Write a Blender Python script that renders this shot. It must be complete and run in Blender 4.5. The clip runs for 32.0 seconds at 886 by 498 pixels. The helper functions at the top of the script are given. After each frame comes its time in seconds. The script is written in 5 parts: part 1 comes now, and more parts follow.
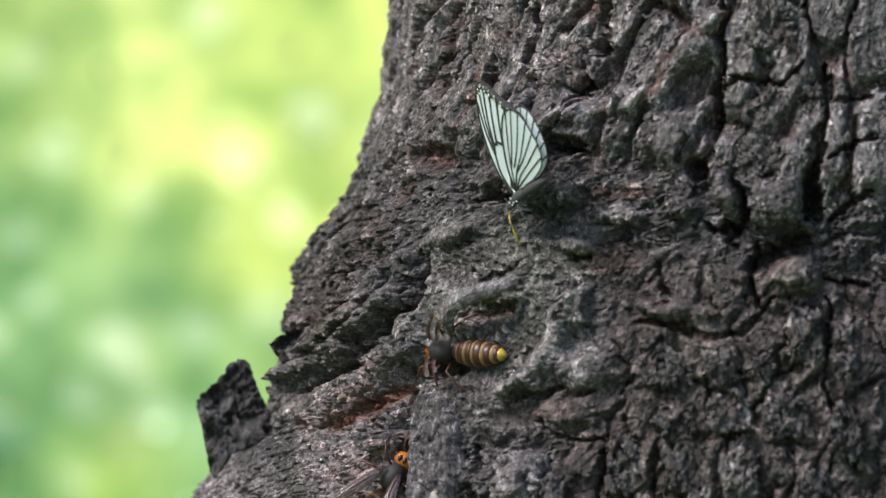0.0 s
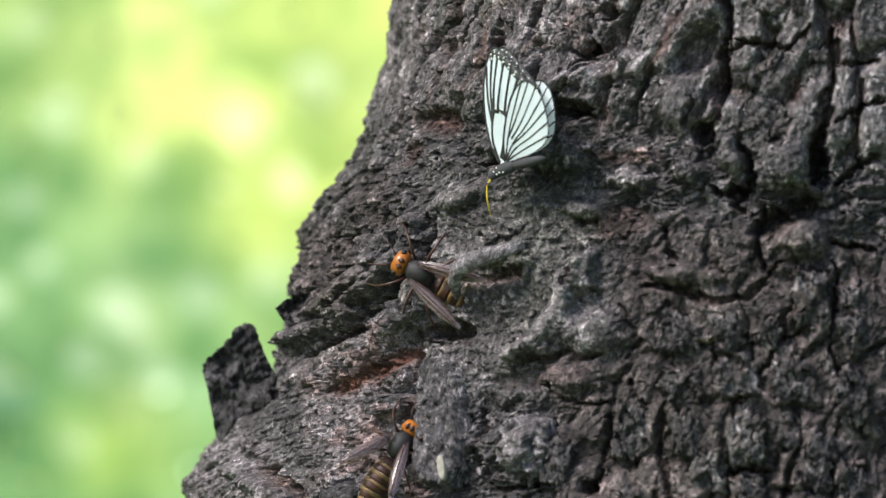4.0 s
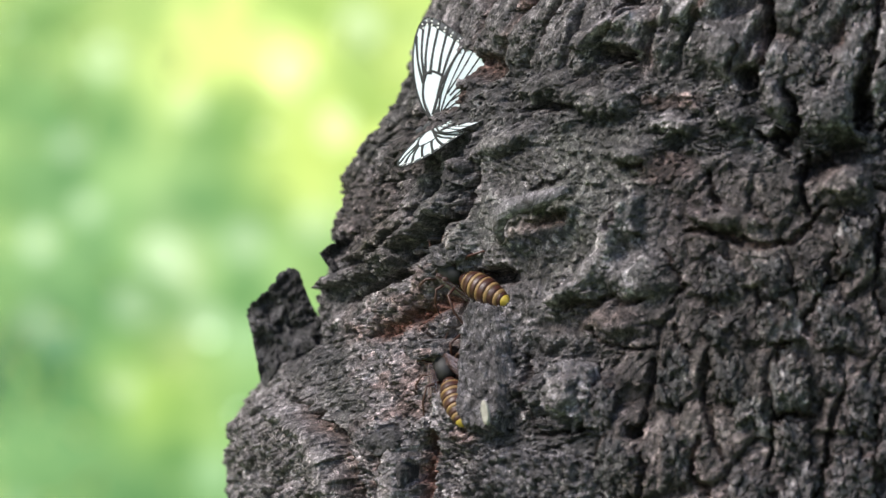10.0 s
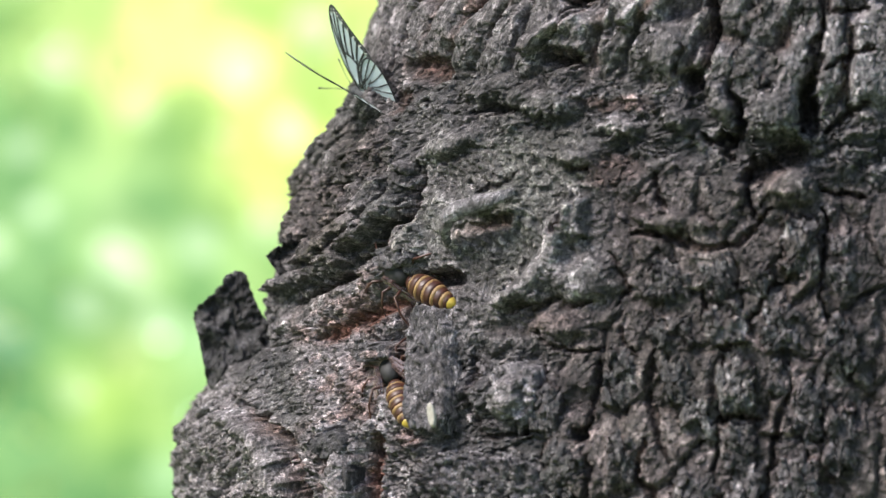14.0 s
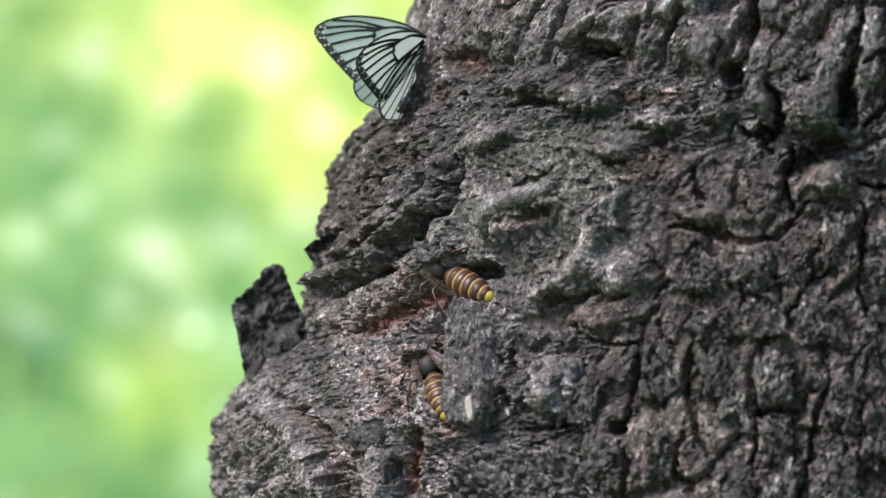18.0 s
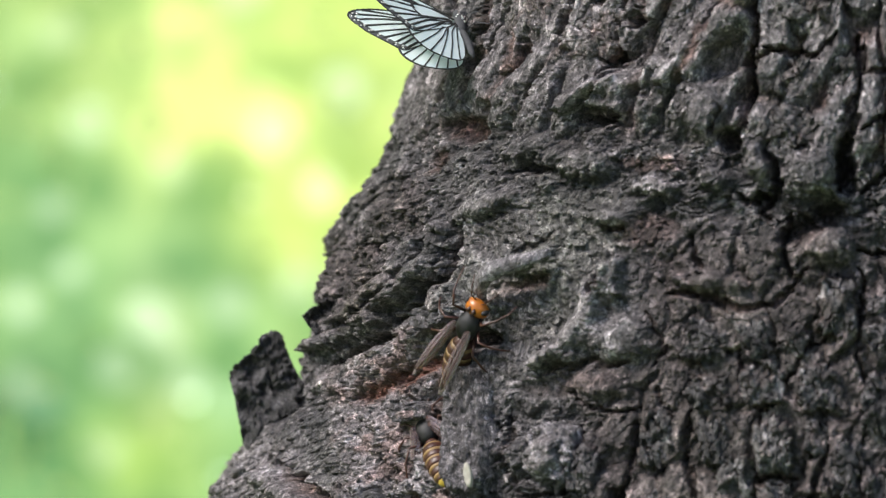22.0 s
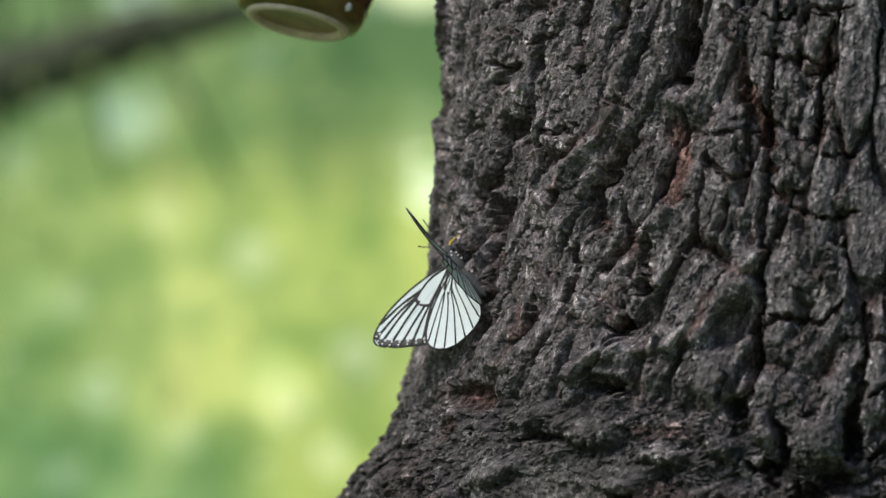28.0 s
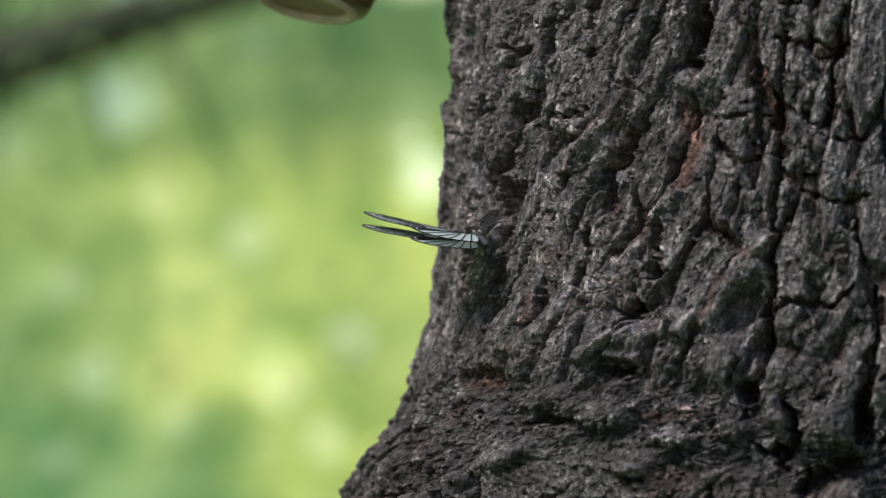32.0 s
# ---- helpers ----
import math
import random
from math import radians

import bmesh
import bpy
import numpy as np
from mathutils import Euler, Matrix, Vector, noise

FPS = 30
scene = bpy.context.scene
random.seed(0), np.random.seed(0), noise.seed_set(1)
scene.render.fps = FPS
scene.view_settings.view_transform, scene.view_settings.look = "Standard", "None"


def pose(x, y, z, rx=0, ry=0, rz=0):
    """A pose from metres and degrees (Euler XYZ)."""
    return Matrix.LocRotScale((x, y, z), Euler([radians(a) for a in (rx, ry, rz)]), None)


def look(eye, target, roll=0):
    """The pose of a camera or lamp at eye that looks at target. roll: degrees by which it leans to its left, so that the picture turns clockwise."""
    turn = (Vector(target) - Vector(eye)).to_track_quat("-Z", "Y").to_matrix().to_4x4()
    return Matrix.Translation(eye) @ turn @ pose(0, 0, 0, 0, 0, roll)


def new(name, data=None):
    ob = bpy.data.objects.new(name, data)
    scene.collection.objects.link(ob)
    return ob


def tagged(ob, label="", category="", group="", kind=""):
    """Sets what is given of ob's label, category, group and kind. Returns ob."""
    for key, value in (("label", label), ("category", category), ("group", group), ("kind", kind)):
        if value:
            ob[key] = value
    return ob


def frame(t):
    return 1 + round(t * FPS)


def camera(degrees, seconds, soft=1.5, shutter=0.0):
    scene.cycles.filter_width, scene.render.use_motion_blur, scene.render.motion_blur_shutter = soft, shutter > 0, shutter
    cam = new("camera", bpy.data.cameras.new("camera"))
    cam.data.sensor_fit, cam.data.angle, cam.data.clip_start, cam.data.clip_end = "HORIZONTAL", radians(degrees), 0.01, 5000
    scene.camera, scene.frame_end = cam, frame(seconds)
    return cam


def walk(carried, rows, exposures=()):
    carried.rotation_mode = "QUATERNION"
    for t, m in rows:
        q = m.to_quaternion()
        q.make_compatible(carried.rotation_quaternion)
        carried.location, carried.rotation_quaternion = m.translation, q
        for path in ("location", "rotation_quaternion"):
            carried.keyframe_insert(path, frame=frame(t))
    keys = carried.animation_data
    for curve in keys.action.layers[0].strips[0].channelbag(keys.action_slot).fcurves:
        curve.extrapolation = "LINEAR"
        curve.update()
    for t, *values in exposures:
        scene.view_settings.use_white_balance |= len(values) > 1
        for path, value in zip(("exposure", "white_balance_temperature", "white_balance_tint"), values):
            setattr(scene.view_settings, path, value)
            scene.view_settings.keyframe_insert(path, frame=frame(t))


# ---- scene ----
# ---- camera ----
cam = camera(11.93, 32.0, soft=1.25)
cam.data.dof.use_dof = True
cam.data.dof.focus_distance = 1.56
cam.data.dof.aperture_fstop = 9.0
PATH = [
    (0.0, (0.0000, -1.500, 1.0000), (0.0104, -0.0001, 1.0178)),
    (0.5, (-0.0002, -1.500, 1.0000), (0.0101, -0.0001, 1.0178)),
    (1.0, (-0.0003, -1.500, 1.0000), (0.0124, -0.0002, 1.0236)),
    (1.5, (-0.0005, -1.500, 1.0000), (0.0084, -0.0001, 1.0119)),
    (2.0, (-0.0007, -1.500, 1.0000), (0.0004, -0.0000, 1.0054)),
    (2.5, (-0.0008, -1.500, 1.0000), (0.0032, -0.0001, 1.0118)),
    (3.0, (-0.0010, -1.500, 1.0000), (0.0090, -0.0001, 1.0112)),
    (3.5, (-0.0012, -1.500, 1.0000), (0.0085, -0.0000, 1.0046)),
    (5.5, (-0.0018, -1.500, 1.0000), (0.0070, -0.0000, 1.0077)),
    (6.0, (-0.0020, -1.500, 1.0000), (-0.0050, -0.0000, 1.0061)),
    (6.5, (-0.0022, -1.500, 1.0000), (-0.0010, -0.0000, 1.0018)),
    (7.0, (-0.0023, -1.500, 1.0000), (-0.0001, -0.0000, 1.0017)),
    (7.5, (-0.0025, -1.500, 1.0000), (-0.0031, -0.0000, 1.0043)),
    (8.0, (-0.0027, -1.500, 1.0000), (-0.0090, -0.0000, 0.9969)),
    (8.5, (-0.0028, -1.500, 1.0000), (-0.0169, -0.0001, 0.9905)),
    (9.0, (-0.0030, -1.500, 1.0000), (-0.0209, -0.0001, 0.9971)),
    (9.5, (-0.0018, -1.500, 1.0000), (-0.0187, -0.0001, 0.9950)),
    (10.0, (-0.0005, -1.500, 1.0000), (-0.0074, -0.0001, 0.9856)),
    (10.5, (0.0008, -1.500, 1.0000), (-0.0009, -0.0001, 0.9795)),
    (11.0, (0.0020, -1.500, 1.0000), (-0.0106, -0.0003, 0.9703)),
    (11.5, (0.0023, -1.500, 1.0000), (-0.0158, -0.0004, 0.9719)),
    (12.0, (0.0025, -1.500, 1.0000), (-0.0060, -0.0003, 0.9719)),
    (12.5, (0.0028, -1.500, 1.0000), (0.0053, -0.0004, 0.9676)),
    (13.0, (0.0030, -1.500, 1.0000), (0.0130, -0.0003, 0.9694)),
    (13.5, (0.0028, -1.500, 1.0000), (0.0132, -0.0002, 0.9807)),
    (14.0, (0.0025, -1.500, 1.0000), (0.0117, -0.0001, 0.9865)),
    (14.5, (0.0023, -1.500, 1.0000), (0.0117, -0.0001, 0.9884)),
    (16.5, (0.0013, -1.500, 1.0000), (0.0043, -0.0000, 1.0055)),
    (17.0, (0.0010, -1.500, 1.0000), (0.0071, -0.0000, 0.9917)),
    (17.5, (0.0008, -1.500, 1.0000), (0.0006, -0.0001, 0.9827)),
    (18.0, (0.0005, -1.500, 1.0000), (-0.0018, -0.0001, 0.9841)),
    (18.5, (0.0003, -1.500, 1.0000), (-0.0024, -0.0000, 0.9911)),
    (19.0, (0.0000, -1.500, 1.0000), (0.0000, 0.0000, 1.0000)),
    (19.5, (0.0000, -1.500, 1.0000), (0.0052, -0.0000, 1.0012)),
    (20.0, (0.0000, -1.500, 1.0000), (0.0067, -0.0000, 0.9977)),
    (20.5, (0.0000, -1.500, 1.0000), (0.0086, -0.0000, 1.0012)),
    (21.0, (0.0000, -1.500, 1.0000), (0.0040, -0.0000, 1.0089)),
    (21.5, (0.0000, -1.500, 1.0000), (0.0006, -0.0000, 1.0110)),
    (22.0, (0.0000, -1.500, 1.0000), (-0.0012, -0.0000, 1.0077)),
    (22.5, (0.0000, -1.500, 1.0000), (-0.0064, -0.0000, 1.0064)),
    (23.0, (0.0000, -1.500, 1.0000), (-0.0162, -0.0003, 1.0266)),
    (23.5, (0.0000, -1.500, 1.0000), (-0.0296, -0.0008, 1.0371)),
    (24.0, (0.0000, -1.500, 1.0000), (-0.0345, -0.0012, 1.0493)),
    (24.5, (0.0007, -1.500, 1.0000), (-0.0240, -0.0025, 1.0831)),
    (25.0, (0.0013, -1.500, 1.0000), (-0.0099, -0.0030, 1.0942)),
    (25.5, (0.0020, -1.500, 1.0000), (-0.0029, -0.0025, 1.0856)),
    (27.5, (0.0020, -1.500, 1.0000), (-0.0003, -0.0029, 1.0928)),
    (28.0, (0.0020, -1.500, 1.0000), (-0.0036, -0.0035, 1.1024)),
    (28.5, (-0.0007, -1.500, 1.0000), (-0.0041, -0.0036, 1.1042)),
    (29.0, (-0.0033, -1.500, 1.0000), (-0.0051, -0.0034, 1.1016)),
    (29.5, (-0.0060, -1.500, 1.0000), (-0.0097, -0.0031, 1.0971)),
    (30.0, (-0.0064, -1.500, 1.0000), (-0.0186, -0.0031, 1.0959)),
    (30.5, (-0.0068, -1.500, 1.0000), (-0.0173, -0.0040, 1.1093)),
    (31.0, (-0.0072, -1.500, 1.0000), (-0.0122, -0.0045, 1.1159)),
    (31.5, (-0.0061, -1.500, 1.0000), (-0.0067, -0.0035, 1.1027)),
    (32.0, (-0.0050, -1.500, 1.0000), (-0.0076, -0.0031, 1.0965)),
]
EXPOSURES = [(0, 0.25), (6, 0.35), (10, 0.3), (11, 0.5), (12, 0.55), (13, 0.78), (14, 0.68), (17, 0.4), (18, 0.5), (21, 0.45), (23, 0.3), (24, -0.25), (25, -0.38), (32, -0.4)]
walk(cam, [(t, look(eye, aim)) for t, eye, aim in PATH], EXPOSURES)
COLS, ROWS = 1120, 1080
BACKDROP_GLOW = 0.70

# ---- world, sun, exposure ----
world = bpy.data.worlds.new("world")
scene.world = world
world.use_nodes = True
sky = world.node_tree.nodes.new("ShaderNodeTexSky")
sky.sky_type = "NISHITA"
sky.sun_disc = False
SUN_ELEVATION, SUN_TURN = radians(48), radians(-117)
sky.sun_elevation, sky.sun_rotation = SUN_ELEVATION, SUN_TURN
world.node_tree.links.new(sky.outputs[0], world.node_tree.nodes["Background"].inputs[0])
world.node_tree.nodes["Background"].inputs[1].default_value = 0.15
sun = new("sun", bpy.data.lights.new("sun", "SUN"))
sun.data.energy, sun.data.angle, sun.data.color = 4.3, radians(20), (1.0, 0.96, 0.91)
sun_way = Vector((math.sin(SUN_TURN) * math.cos(SUN_ELEVATION), math.cos(SUN_TURN) * math.cos(SUN_ELEVATION), math.sin(SUN_ELEVATION)))
sun.matrix_basis = look(sun_way * 20, (0, 0, 0))


# ---- materials ----
def material(name, rough=0.8, colour=(0.5, 0.5, 0.5)):
    """A node material; returns it with its tree's nodes, links and main shader."""
    mat = bpy.data.materials.new(name)
    mat.use_nodes = True
    nodes, links = mat.node_tree.nodes, mat.node_tree.links
    shader = nodes["Principled BSDF"]
    shader.inputs["Roughness"].default_value = rough
    shader.inputs["Base Color"].default_value = (*colour, 1)
    return mat, nodes, links, shader


def noise_node(nodes, links, scale, detail=4.0, rough=0.55, stretch=None, coords="Object"):
    tex = nodes.new("ShaderNodeTexNoise")
    tex.inputs["Scale"].default_value, tex.inputs["Detail"].default_value = scale, detail
    tex.inputs["Roughness"].default_value = rough
    where = nodes.new("ShaderNodeTexCoord")
    if stretch:
        mapping = nodes.new("ShaderNodeMapping")
        mapping.inputs["Scale"].default_value = stretch
        links.new(where.outputs[coords], mapping.inputs[0])
        links.new(mapping.outputs[0], tex.inputs["Vector"])
    else:
        links.new(where.outputs[coords], tex.inputs["Vector"])
    return tex.outputs["Fac"]


def ramp(nodes, links, value, stops):
    node = nodes.new("ShaderNodeValToRGB")
    el = node.color_ramp.elements
    while len(el) < len(stops):
        el.new(0.5)
    for e, (p, c) in zip(el, stops):
        e.position, e.color = p, (*c, 1)
    links.new(value, node.inputs[0])
    return node.outputs[0]


def mix(nodes, links, fac, a, b, kind="MIX"):
    node = nodes.new("ShaderNodeMix")
    node.data_type, node.blend_type = "RGBA", kind
    for value, socket in ((fac, node.inputs[0]), (a, node.inputs[6]), (b, node.inputs[7])):
        if isinstance(value, (int, float)):
            socket.default_value = value
        elif isinstance(value, tuple):
            socket.default_value = (*value, 1)
        else:
            links.new(value, socket)
    return node.outputs[2]


def bump(nodes, links, height, shader, strength=0.4, distance=0.001):
    node = nodes.new("ShaderNodeBump")
    node.inputs["Strength"].default_value, node.inputs["Distance"].default_value = strength, distance
    links.new(height, node.inputs["Height"])
    links.new(node.outputs[0], shader.inputs["Normal"])


def flakes(nodes, links, scale):
    """Thin angular scales: a value of its own for each."""
    where = nodes.new("ShaderNodeTexCoord")
    stir = nodes.new("ShaderNodeTexNoise")
    stir.inputs["Scale"].default_value, stir.inputs["Detail"].default_value = scale * 0.8, 3
    links.new(where.outputs["Object"], stir.inputs["Vector"])
    shift = nodes.new("ShaderNodeVectorMath")
    shift.operation = "MULTIPLY_ADD"
    shift.inputs[1].default_value = (1.1 / scale, 1.1 / scale, 1.1 / scale)
    links.new(stir.outputs["Color"], shift.inputs[0])
    links.new(where.outputs["Object"], shift.inputs[2])
    squeeze = nodes.new("ShaderNodeMapping")
    squeeze.inputs["Scale"].default_value = (1, 1, 0.62)
    squeeze.inputs["Rotation"].default_value = (0, radians(18), 0)
    links.new(shift.outputs[0], squeeze.inputs[0])
    cell = nodes.new("ShaderNodeTexVoronoi")
    cell.inputs["Scale"].default_value = scale
    links.new(squeeze.outputs[0], cell.inputs["Vector"])
    axes = nodes.new("ShaderNodeSeparateColor")
    links.new(cell.outputs["Color"], axes.inputs[0])
    return axes.outputs[0]


def fibres(nodes, links):
    """Fine woody threads that run up the trunk and lean with the plates."""
    where = nodes.new("ShaderNodeTexCoord")
    stir = nodes.new("ShaderNodeTexNoise")
    stir.inputs["Scale"].default_value = 70
    links.new(where.outputs["Object"], stir.inputs["Vector"])
    shift = nodes.new("ShaderNodeVectorMath")
    shift.operation = "MULTIPLY_ADD"
    shift.inputs[1].default_value = (0.012, 0.012, 0.012)
    links.new(stir.outputs["Color"], shift.inputs[0])
    links.new(where.outputs["Object"], shift.inputs[2])
    lean = nodes.new("ShaderNodeMapping")
    lean.inputs["Rotation"].default_value = (0, radians(-24), 0)
    links.new(shift.outputs[0], lean.inputs[0])
    squeeze = nodes.new("ShaderNodeMapping")
    squeeze.inputs["Scale"].default_value = (1, 1, 0.16)
    links.new(lean.outputs[0], squeeze.inputs[0])
    tex = nodes.new("ShaderNodeTexNoise")
    tex.inputs["Scale"].default_value, tex.inputs["Detail"].default_value, tex.inputs["Roughness"].default_value = 780, 4, 0.65
    links.new(squeeze.outputs[0], tex.inputs["Vector"])
    wide = nodes.new("ShaderNodeMapRange")
    wide.inputs[1].default_value, wide.inputs[2].default_value = 0.3, 0.7
    links.new(tex.outputs["Fac"], wide.inputs[0])
    return wide.outputs[0]


def bark_material(name, zones=True, dark=1.0):
    mat, nodes, links, shader = material(name, 0.62)
    coarse = noise_node(nodes, links, 60, 5, 0.6)
    fine = noise_node(nodes, links, 420, 7, 0.72)
    patch = noise_node(nodes, links, 17, 4, 0.6)
    grey = ramp(nodes, links, coarse, [(0.3, (0.041 * dark, 0.036 * dark, 0.033 * dark)), (0.52, (0.065 * dark, 0.058 * dark, 0.0535 * dark)), (0.72, (0.096 * dark, 0.088 * dark, 0.082 * dark))])
    speck = ramp(nodes, links, fine, [(0.34, (0.52, 0.51, 0.51)), (0.5, (0.93, 0.93, 0.93)), (0.66, (1.55, 1.55, 1.56))])
    colour = mix(nodes, links, 1.0, grey, speck, "MULTIPLY")
    dust = noise_node(nodes, links, 1700, 3, 0.7)
    flecks = ramp(nodes, links, dust, [(0.36, (0.66, 0.66, 0.66)), (0.5, (0.95, 0.95, 0.95)), (0.62, (1.45, 1.45, 1.47))])
    colour = mix(nodes, links, 1.0, colour, flecks, "MULTIPLY")
    scale_big, scale_small = flakes(nodes, links, 230), flakes(nodes, links, 640)
    threads = fibres(nodes, links)
    for value, low, high in ((scale_big, 0.80, 1.22), (scale_small, 0.66, 1.48), (threads, 0.5, 1.6)):
        # brightest chips lifted again: pale flakes with a painted sparkle
        top = high * 1.35
        colour = mix(nodes, links, 1.0, colour, ramp(nodes, links, value, [(0.1, (low, low, low)), (0.82, (high * 0.86, high * 0.86, high * 0.86)), (0.93, (top, top, top))]), "MULTIPLY")
    colour = mix(nodes, links, 1.0, colour, (1.0, 1.005, 1.12), "MULTIPLY")
    moss = ramp(nodes, links, patch, [(0.45, (0, 0, 0)), (0.62, (1, 1, 1))])
    if zones:
        attr = nodes.new("ShaderNodeAttribute")
        attr.attribute_name = "zones"
        split = nodes.new("ShaderNodeSeparateColor")
        links.new(attr.outputs["Color"], split.inputs[0])
        red, pale, green = split.outputs
        tint = mix(nodes, links, 1.0, (0.84, 0.90, 0.80), colour, "MULTIPLY")
        both = mix(nodes, links, 1.0, green, moss, "MULTIPLY")
        colour = mix(nodes, links, both, colour, tint)
        # pale bark, with painted edge light and highlights in the same tone
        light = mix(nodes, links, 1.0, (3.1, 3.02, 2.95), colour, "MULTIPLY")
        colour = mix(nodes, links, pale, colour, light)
        rust = mix(nodes, links, 1.0, (1.25, 0.72, 0.56), colour, "MULTIPLY")
        colour = mix(nodes, links, red, colour, rust)
        # darkens cracks and pits: crevice shade put into the colour, plus dark bark
        shade_and_dark = mix(nodes, links, 1.0, (0.68, 0.54, 0.48), colour, "MULTIPLY")
        colour = mix(nodes, links, attr.outputs["Alpha"], colour, shade_and_dark)
    links.new(colour, shader.inputs["Base Color"])
    relief = mix(nodes, links, 0.55, mix(nodes, links, 0.45, scale_big, scale_small), mix(nodes, links, 0.55, threads, mix(nodes, links, 0.35, fine, dust)))
    bump(nodes, links, relief, shader, 1.0, 0.0028)
    shader.inputs["Specular IOR Level"].default_value = 0.34
    return mat


def simple_material(name, colour, rough=0.6, scale=40, vary=0.25, strength=0.2, distance=0.0005):
    mat, nodes, links, shader = material(name, rough)
    n = noise_node(nodes, links, scale, 4, 0.6)
    lo, hi = [tuple(c * k for c in colour) for k in (1 - vary, 1 + vary)]
    links.new(ramp(nodes, links, n, [(0.3, lo), (0.7, hi)]), shader.inputs["Base Color"])
    bump(nodes, links, n, shader, strength, distance)
    return mat


def leaf_material(name, colour, glow):
    """Leaf that lets light through."""
    mat, nodes, links, shader = material(name, 0.5)
    info = nodes.new("ShaderNodeNewGeometry")
    lo, hi = [tuple(c * k for c in colour) for k in (0.6, 1.4)]
    col = ramp(nodes, links, info.outputs["Random Per Island"], [(0.0, lo), (1.0, hi)])
    links.new(col, shader.inputs["Base Color"])
    trans = nodes.new("ShaderNodeBsdfTranslucent")
    trans.inputs[0].default_value = (*glow, 1)
    mixer = nodes.new("ShaderNodeMixShader")
    mixer.inputs[0].default_value = 0.5
    links.new(shader.outputs[0], mixer.inputs[1])
    links.new(trans.outputs[0], mixer.inputs[2])
    links.new(mixer.outputs[0], nodes["Material Output"].inputs[0])
    return mat


BARK = bark_material("furrowed_bark")
BARK_DARK = bark_material("dark_bark", False, 0.75)
BARK_GREY = bark_material("grey_bark", False, 2.0)
BARK_PLATE = bark_material("plate_bark", False, 1.7)
BARK_PALE = bark_material("pale_bark", False, 3.4)


# ---- mesh helpers ----
def mesh_object(name, verts, faces, mat, parent=None, label="", smooth=True):
    me = bpy.data.meshes.new(name)
    me.from_pydata([tuple(v) for v in verts], [], [tuple(f) for f in faces])
    me.materials.append(mat)
    if smooth:
        me.shade_smooth()
    ob = new(name, me)
    ob.parent = parent
    if label:
        tagged(ob, label)
    return ob


def part(name, bm, mat, parent, label="", smooth=True):
    me = bpy.data.meshes.new(name)
    bm.to_mesh(me)
    bm.free()
    me.materials.append(mat)
    if smooth:
        me.shade_smooth()
    ob = new(name, me)
    ob.parent = parent
    if label:
        tagged(ob, label)
    return ob


def thing(name, m, label, category, group="", kind=""):
    ob = new(name)
    ob.empty_display_size = 0.01
    ob.matrix_basis = m
    return tagged(ob, label, category, group, kind)


def tube(points, radii, sides=8):
    """A bmesh tube along points, closed at both ends."""
    bm = bmesh.new()
    pts = [Vector(p) for p in points]
    rings, side = [], None
    for i, p in enumerate(pts):
        d = (pts[min(i + 1, len(pts) - 1)] - pts[max(i - 1, 0)]).normalized()
        if side is None:
            side = d.orthogonal().normalized()
        side = (side - d * side.dot(d)).normalized()
        other = d.cross(side)
        r = radii[i] if isinstance(radii, (list, tuple)) else radii
        rings.append([bm.verts.new(p + (side * math.cos(a) + other * math.sin(a)) * r) for a in [2 * math.pi * k / sides for k in range(sides)]])
    for a, b in zip(rings, rings[1:]):
        for k in range(sides):
            bm.faces.new((a[k], a[(k + 1) % sides], b[(k + 1) % sides], b[k]))
    bm.faces.new(rings[0][::-1])
    bm.faces.new(rings[-1])
    return bm


# ---- noise on arrays ----
def hashed(ix, iy, seed):
    h = (ix.astype(np.int64) * 374761393 + iy.astype(np.int64) * 668265263 + seed * 974634777) & 0xFFFFFFFF
    h = ((h ^ (h >> 13)) * 1274126177) & 0xFFFFFFFF
    h = ((h ^ (h >> 16)) * 2246822519) & 0xFFFFFFFF
    return ((h ^ (h >> 15)) & 0xFFFFFF).astype(np.float32) / 16777216.0


def grain(x, y, seed):
    ix, iy = np.floor(x), np.floor(y)
    fx, fy = (x - ix).astype(np.float32), (y - iy).astype(np.float32)
    fx, fy = fx * fx * (3 - 2 * fx), fy * fy * (3 - 2 * fy)
    a, b = hashed(ix, iy, seed), hashed(ix + 1, iy, seed)
    c, d = hashed(ix, iy + 1, seed), hashed(ix + 1, iy + 1, seed)
    return (a + (b - a) * fx) * (1 - fy) + (c + (d - c) * fx) * fy - 0.5


def fbm(x, y, octaves, seed, gain=0.5, ridged=False):
    total, amp = 0, 1.0
    for o in range(octaves):
        n = grain(x * 2.03 ** o + 17.3 * o, y * 2.03 ** o - 9.1 * o, seed + o)
        total = total + amp * ((0.25 - np.abs(n)) * 2 if ridged else n)
        amp *= gain
    return total


def cells(x, y, seed):
    """Distance to the nearest and the second nearest cell centre, and the nearest one's number in 0..1."""
    return cells_tilted(x, y, seed)[:3]


